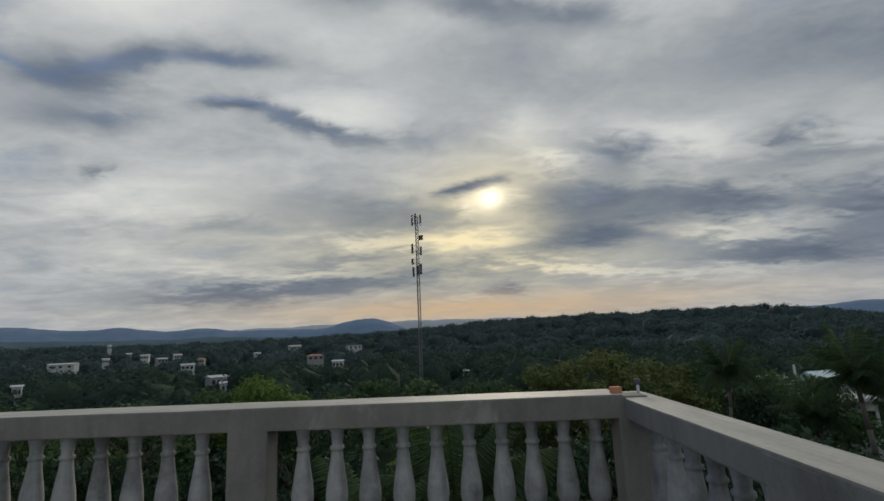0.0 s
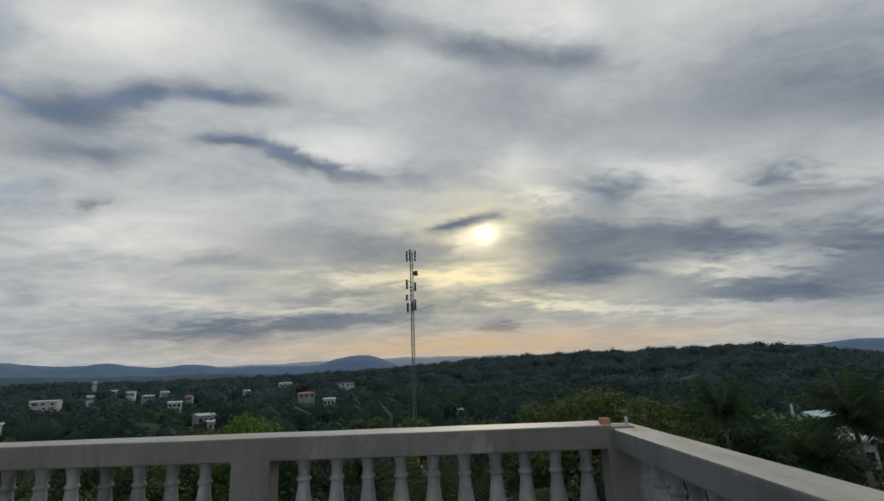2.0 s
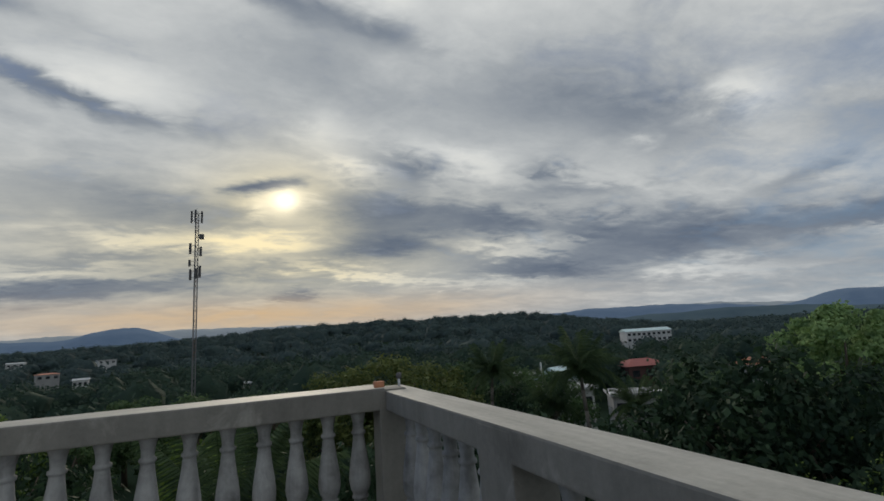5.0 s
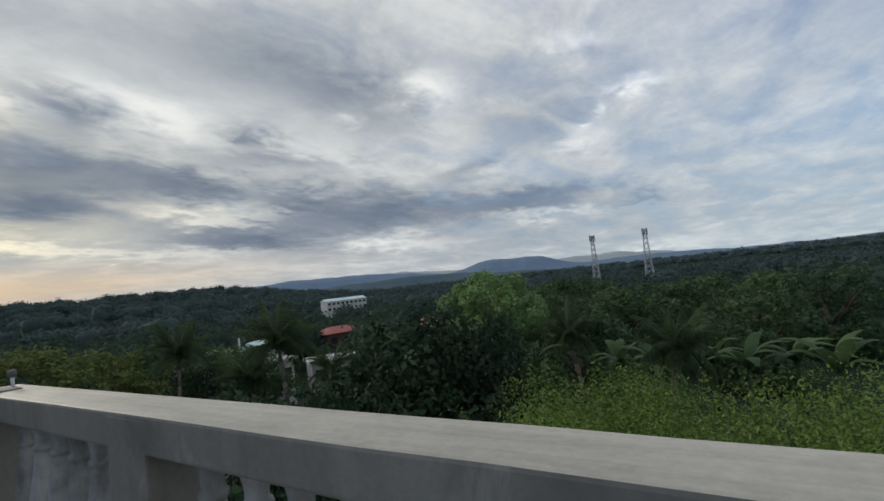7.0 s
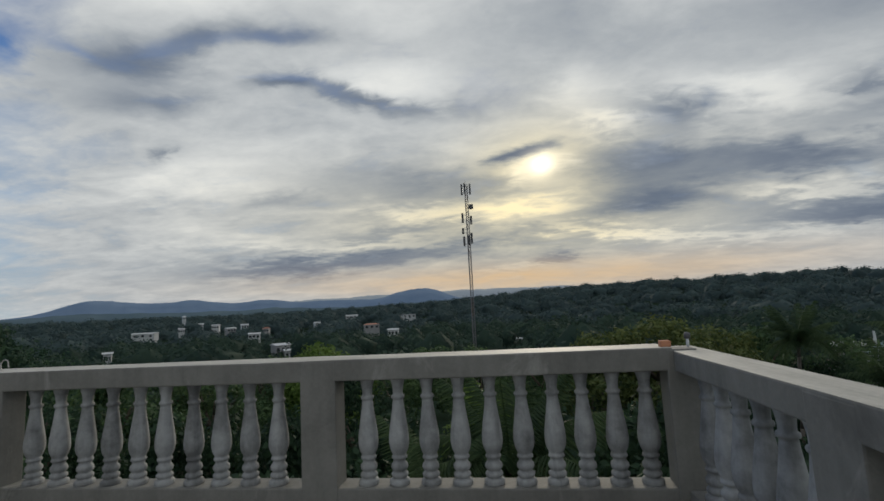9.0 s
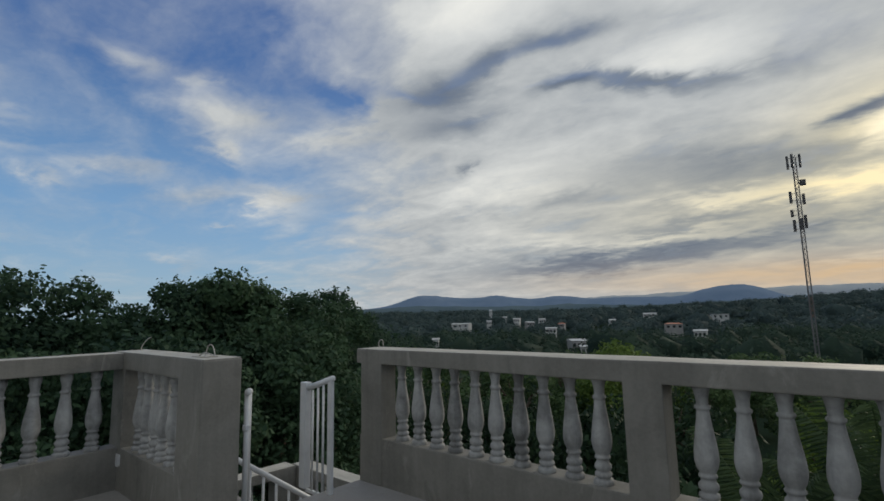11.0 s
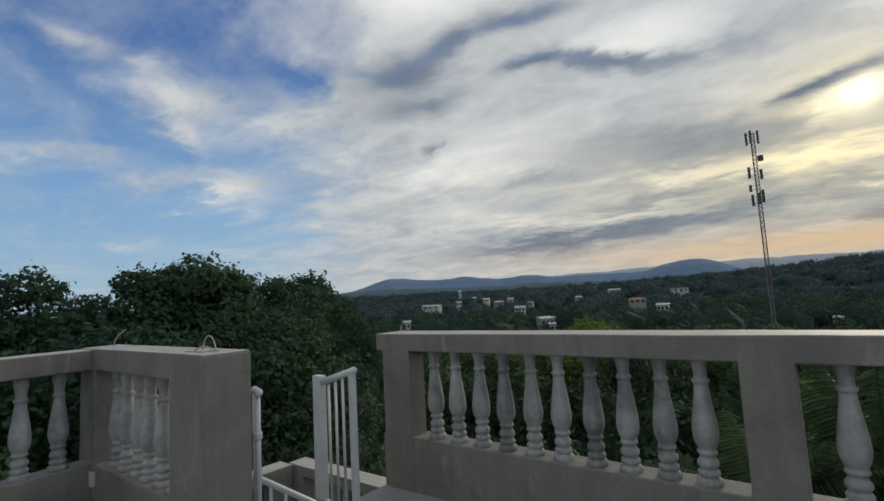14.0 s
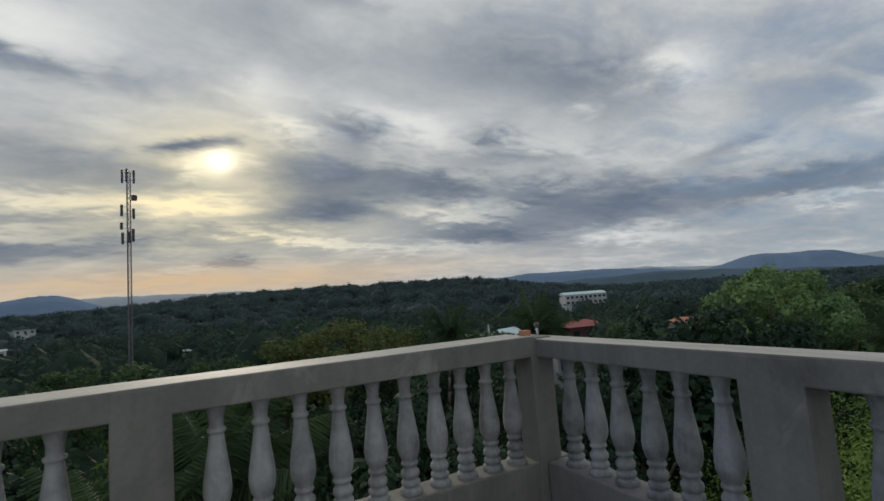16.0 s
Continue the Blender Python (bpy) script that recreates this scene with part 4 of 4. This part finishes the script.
def banana(az, dist, top_el, seed):
    rng = np.random.default_rng(seed)
    x, y = at_bearing(az, dist)
    top = 1.36 + dist * math.tan(radians(top_el))
    t = thing("banana_plant", "banana plant with broad arching leaves", "banana plant", (x, y, top - 3.4), "banana plants")
    bm = bmesh.new()
    tube(bm, (0, 0, -1.5), (0, 0, 1.6), 0.14, 0.09, 8)
    part("stem", bm, LEAF_MID, t, "", True)
    for k in range(8):
        verts, faces, n = [], [], 9
        ln, tilt = 1.9 + 0.5 * rng.random(), 0.9 + 0.8 * rng.random()
        for i in range(n + 1):
            f = i / n
            w = 0.30 * math.sin(math.pi * (0.1 + 0.88 * f)) ** 0.7
            px, pz = ln * f * (0.55 + 0.3 * f), ln * (tilt * f - 0.95 * f * f)
            verts += [(px, -w, pz - 0.12 * w), (px, 0, pz + 0.03), (px, w, pz - 0.12 * w)]
        for i in range(n):
            for j in (0, 1):
                q = i * 3 + j
                faces.append((q, q + 3, q + 4, q + 1))
        ob = new("leaf", raw_mesh("leaf", verts, faces, LEAF_MID, True))
        ob.parent = t
        ob.matrix_basis = pose(0, 0, 1.5, 0, rng.normal() * 8, 47 * k + rng.normal() * 12)
    return t


for k, (az, dist, el) in enumerate(((84, 30, -7.6), (87, 28, -8.0), (91, 29, -7.4), (75, 31, -7.6), (65.5, 28, -8.0), (79, 29, -8.4), (94, 27, -8.2))):
    banana(az, dist, el, 700 + k)


# ---- houses in the valley ----
CLEAR = [(88, 20, 1000, -0.8), (64, 7, 700, -0.4), (52, 8, 150, -1.2)]
WHITEWALL = rendered("white_wall", (0.45, 0.46, 0.46), (0.66, 0.67, 0.66), 4, 0.3, 0.8, 0.1, 0.25)
GREYWALL = rendered("grey_wall", (0.28, 0.28, 0.28), (0.42, 0.42, 0.41), 4, 0.3, 0.85, 0.1, 0.25)
MAROON = rendered("maroon_wall", (0.07, 0.035, 0.035), (0.12, 0.06, 0.055), 4, 0.3, 0.8, 0.1, 0.2)
TIN = rendered("tin_roof", (0.42, 0.43, 0.44), (0.62, 0.63, 0.64), 3, 0.25, 0.5, 0.1)
TEAL = rendered("pale_teal_roof", (0.50, 0.66, 0.66), (0.66, 0.80, 0.79), 3, 0.2, 0.5, 0.1)
REDROOF = rendered("red_roof", (0.26, 0.055, 0.045), (0.40, 0.10, 0.08), 3, 0.3, 0.6, 0.1)
ORANGEROOF = rendered("orange_roof", (0.38, 0.13, 0.07), (0.55, 0.22, 0.13), 3, 0.3, 0.6, 0.1)
GLASS, gt, gb = principled("window_glass", 0.12)
gt.links.new(ramp(gt, fbm(gt, place_coord(gt), 0.8, 2), [(0.3, (0.02, 0.025, 0.03)), (0.7, (0.05, 0.055, 0.06))]), gb.inputs["Base Color"])


def house(label, az, dist, top_el, wide, deep, tall, roof, wall_mat, roof_mat, facing=0.0, storeys=1, bays=3, shown=0.36):
    """A house whose front looks back to the terrace, turned by facing; its roof top stands at top_el."""
    x, y = at_bearing(az, dist)
    top = 1.36 + dist * math.tan(radians(top_el))
    t = thing("house", label, "house", (x, y, top - tall), "valley houses", "", -az + facing)
    CLEAR.append((az, math.degrees(math.atan2(0.5 * wide, dist)), dist, top_el - math.degrees(math.atan2(shown * tall, dist))))
    eave = tall if roof == "flat" else tall * 0.72
    part("wall", worn_box(-wide / 2, wide / 2, -deep / 2, deep / 2, -6, eave, 0.05, 6, 0.02), wall_mat, t)
    o = 0.45
    if roof == "flat":
        part("roof", worn_box(-wide / 2 - o, wide / 2 + o, -deep / 2 - o, deep / 2 + o, eave + 0.002, eave + 0.35, 0.05, 6, 0.02), roof_mat, t)
    else:
        bm = bmesh.new()
        hip = 0.0 if roof == "gable" else deep * 0.45
        lo = [bm.verts.new(p) for p in ((-wide / 2 - o, -deep / 2 - o, eave), (wide / 2 + o, -deep / 2 - o, eave), (wide / 2 + o, deep / 2 + o, eave), (-wide / 2 - o, deep / 2 + o, eave))]
        hi = [bm.verts.new(p) for p in ((-wide / 2 - o + hip, 0, tall), (wide / 2 + o - hip, 0, tall))]
        for f in ((lo[0], lo[1], hi[1], hi[0]), (lo[2], lo[3], hi[0], hi[1]), (lo[1], lo[2], hi[1]), (lo[3], lo[0], hi[0]), (lo[3], lo[2], lo[1], lo[0])):
            bm.faces.new(f)
        part("roof", bm, roof_mat, t)
    for s in range(storeys):
        z = eave - 1.0 - 3.0 * s
        for k in range(bays):
            wx = wide * ((k + 0.5) / bays - 0.5)
            ww = min(0.8, wide / bays * 0.3)
            win = part("window", box(wx - ww, wx + ww, -deep / 2 - 0.05, -deep / 2 + 0.06, z - 1.2, z + 0.1, 0.02), GLASS, t)
            part("sill", box(wx - ww - 0.1, wx + ww + 0.1, -deep / 2 - 0.16, -deep / 2 - 0.06, z - 1.32, z - 1.205, 0.01), wall_mat, win)
    return t


W, G = "white-walled house among the trees", "grey house with a tin roof among the trees"
house("long white school building with a pale teal roof", 44.2, 300, -0.62, 25, 10, 5.5, "gable", WHITEWALL, TEAL, 24, 2, 9, 0.45)
house("maroon house with a red hipped roof", 43.4, 118, -3.75, 10, 8, 4.6, "hip", MAROON, REDROOF, 30, 1, 3, 0.6)
house("house with an orange hipped roof", 54.0, 112, -4.0, 7, 6, 4.0, "hip", WHITEWALL, ORANGEROOF, -10, 1, 3, 0.35)
house("white two-storey house with a pale teal gable", 35.0, 92, -4.2, 5.5, 6, 7.5, "gable", WHITEWALL, TEAL, 55, 2)
house("grey flat-roofed house beside the palms", 42.6, 78, -7.3, 7, 6, 3.4, "flat", GREYWALL, TIN, 10, 1, 3, 0.3)
house("low shed with a flat white roof", 30.6, 105, -4.9, 4.5, 4, 2.6, "flat", GREYWALL, WHITEWALL, 15, 1, 2, 0.3)
house("pale house wall behind the palm", 35.6, 66, -6.6, 5, 5, 4.6, "flat", WHITEWALL, TIN, 25, 1, 3)
TOWN = ((-39.4, 400, -0.75, 20, 9, 4, "gable", WHITEWALL, WHITEWALL), (-36.0, 560, 0.75, 4, 4, 7, "hip", WHITEWALL, TIN), (-36.2, 400, -0.5, 5, 5, 4, "gable", WHITEWALL, TIN),
        (-33.0, 430, -0.3, 7, 6, 4, "gable", WHITEWALL, TIN), (-31.6, 420, -0.7, 9, 7, 4, "gable", GREYWALL, WHITEWALL), (-30.2, 430, -0.4, 7, 7, 4, "gable", WHITEWALL, TIN), (-29.2, 330, -1.4, 9, 8, 4, "gable", WHITEWALL, TIN),
        (-28.0, 380, -0.9, 6, 6, 4, "hip", GREYWALL, ORANGEROOF), (-26.5, 190, -2.7, 7, 7, 4, "gable", GREYWALL, TIN), (-25.4, 185, -3.4, 6, 5, 3, "gable", WHITEWALL, WHITEWALL), (-42.4, 200, -2.4, 3, 4, 3, "gable", WHITEWALL, WHITEWALL),
        (-18.7, 520, 0.0, 15, 8, 5, "gable", WHITEWALL, WHITEWALL), (-12.2, 450, -0.3, 16, 7, 4, "flat", WHITEWALL, GREYWALL), (-16.5, 330, -1.1, 13, 8, 4, "hip", GREYWALL, ORANGEROOF), (-14.0, 260, -1.8, 7, 6, 4, "gable", WHITEWALL, WHITEWALL),
        (0.6, 190, -3.5, 7, 4, 3, "gable", GREYWALL, WHITEWALL), (-22.6, 420, -0.6, 6, 6, 4, "gable", WHITEWALL, TIN), (-34.4, 480, -0.1, 5, 5, 4, "gable", WHITEWALL, WHITEWALL))
for k, (az, dist, el, w, d, h, rf, wm, rm) in enumerate(TOWN):
    house(W if wm is WHITEWALL else G, az, dist, el, w * 0.75, d * 0.75, h * 0.62, rf, wm, rm, (k * 37) % 50 - 25, 1, 3, 0.3)

pole = thing("flagpole", "white pole standing beside a white house", "pole", (*at_bearing(33.0, 96), -12))
bm = bmesh.new()
tube(bm, (0, 0, 0), (0, 0, 12 + 1.36 + 96 * math.tan(radians(-3.7))), 0.2, 0.17, 8)
part("shaft", bm, WHITEWALL, pole)


# woods that fill the valley
def woods(name, label, r0, r1, a0, a1, count, leaves, size, tall, wide, seed, mat):
    rng = np.random.default_rng(seed)
    r = np.sqrt(r0 * r0 + (r1 * r1 - r0 * r0) * rng.random(count))
    a = np.radians(a0 + (a1 - a0) * rng.random(count))
    x, y = r * np.sin(a), r * np.cos(a)
    keep = np.ones(count, bool)
    z = np.array([ground_z(px, py) for px, py in zip(x, y)])
    grow = 0.55 + 0.9 * rng.random(count) ** 1.6
    h = tall * grow * (0.85 + 0.3 * rng.random(count))
    w = wide * grow * (0.8 + 0.5 * rng.random(count))
    # leave gaps where the houses show between the trees
    bearing, tip = np.degrees(a), np.degrees(np.arctan2(z + h - 1.36, r))
    for az, half, dist, low in CLEAR:
        keep &= ~((np.abs(bearing - az) < 0.8 * half + 0.35 * np.degrees(np.arctan2(w, r))) & (r < dist + 8) & (tip > low))
    x, y, z, h, w = x[keep], y[keep], z[keep], h[keep], w[keep]
    count = len(x)
    # each crown: an uneven dome with loose sprays of leaves over it
    ring, seg = 3, 7
    up = np.radians(np.linspace(-25, 78, ring))[None, :, None]
    rnd = 1 + 0.22 * rng.normal(size=(count, ring, seg))
    turn_a = (np.arange(seg) * 2 * np.pi / seg)[None, None, :] + rng.random((count, 1, 1)) * 6.3
    spread = w[:, None, None] * np.cos(up) * rnd * 0.66
    dome = np.stack([x[:, None, None] + spread * np.cos(turn_a), y[:, None, None] + spread * np.sin(turn_a),
                     z[:, None, None] + h[:, None, None] * (0.52 + 0.30 * np.sin(up) * (0.6 + 0.4 * rnd))], 3).reshape(-1, 3)
    k, s0 = np.meshgrid(np.arange(ring - 1), np.arange(seg), indexing="ij")
    one = np.stack([k * seg + s0, k * seg + (s0 + 1) % seg, (k + 1) * seg + (s0 + 1) % seg, (k + 1) * seg + s0], 2).reshape(-1, 4)
    quads = (one[None] + (np.arange(count) * ring * seg)[:, None, None]).reshape(-1, 4)
    d = rng.normal(size=(count, leaves, 3))
    d /= np.linalg.norm(d, axis=2)[:, :, None]
    d[:, :, 2] = np.abs(d[:, :, 2]) * 1.1 - 0.2
    c = np.stack([x, y, z + h * 0.55], 1)[:, None, :] + d * (0.62 + 0.46 * rng.random((count, leaves, 1)) ** 0.7) * np.stack([w, w, h * 0.44], 1)[:, None, :]
    c = c.reshape(-1, 3)
    n = len(c)
    face = d.reshape(-1, 3) + rng.normal(size=(n, 3)) * 0.45 + np.array((0, 0, 0.3))
    u = np.cross(face, rng.normal(size=(n, 3)))
    u /= np.linalg.norm(u, axis=1)[:, None]
    v = np.cross(face, u)
    v /= np.linalg.norm(v, axis=1)[:, None]
    s = size * (0.6 + 0.8 * rng.random(n))[:, None]
    verts = np.stack([c - u * s * 0.7, c + v * s * 0.5, c + u * s * 0.7, c - v * s * 0.5], 1).reshape(-1, 3)
    quads = np.concatenate([quads, np.arange(n * 4).reshape(-1, 4) + len(dome)])
    me = fast_mesh(name, np.concatenate([dome, verts]), quads, mat)
    me.polygons.foreach_set("use_smooth", [True] * len(me.polygons))
    return tagged(new(name, me), label, "woods", "", "stuff")


# the farther the woods, the more painted haze their leaf colour holds
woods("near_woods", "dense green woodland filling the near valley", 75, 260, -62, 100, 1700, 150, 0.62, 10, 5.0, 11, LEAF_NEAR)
woods("far_woods", "dark distant woodland over valley and ridge", 260, 980, -62, 100, 4800, 88, 1.35, 12, 8.0, 12, HAZED_CANOPY)
woods("last_woods", "hazy woodland at the foot of the hills", 980, 1900, -62, 100, 4200, 16, 4.0, 13, 15, 13, LEAF_FAR_HAZED)
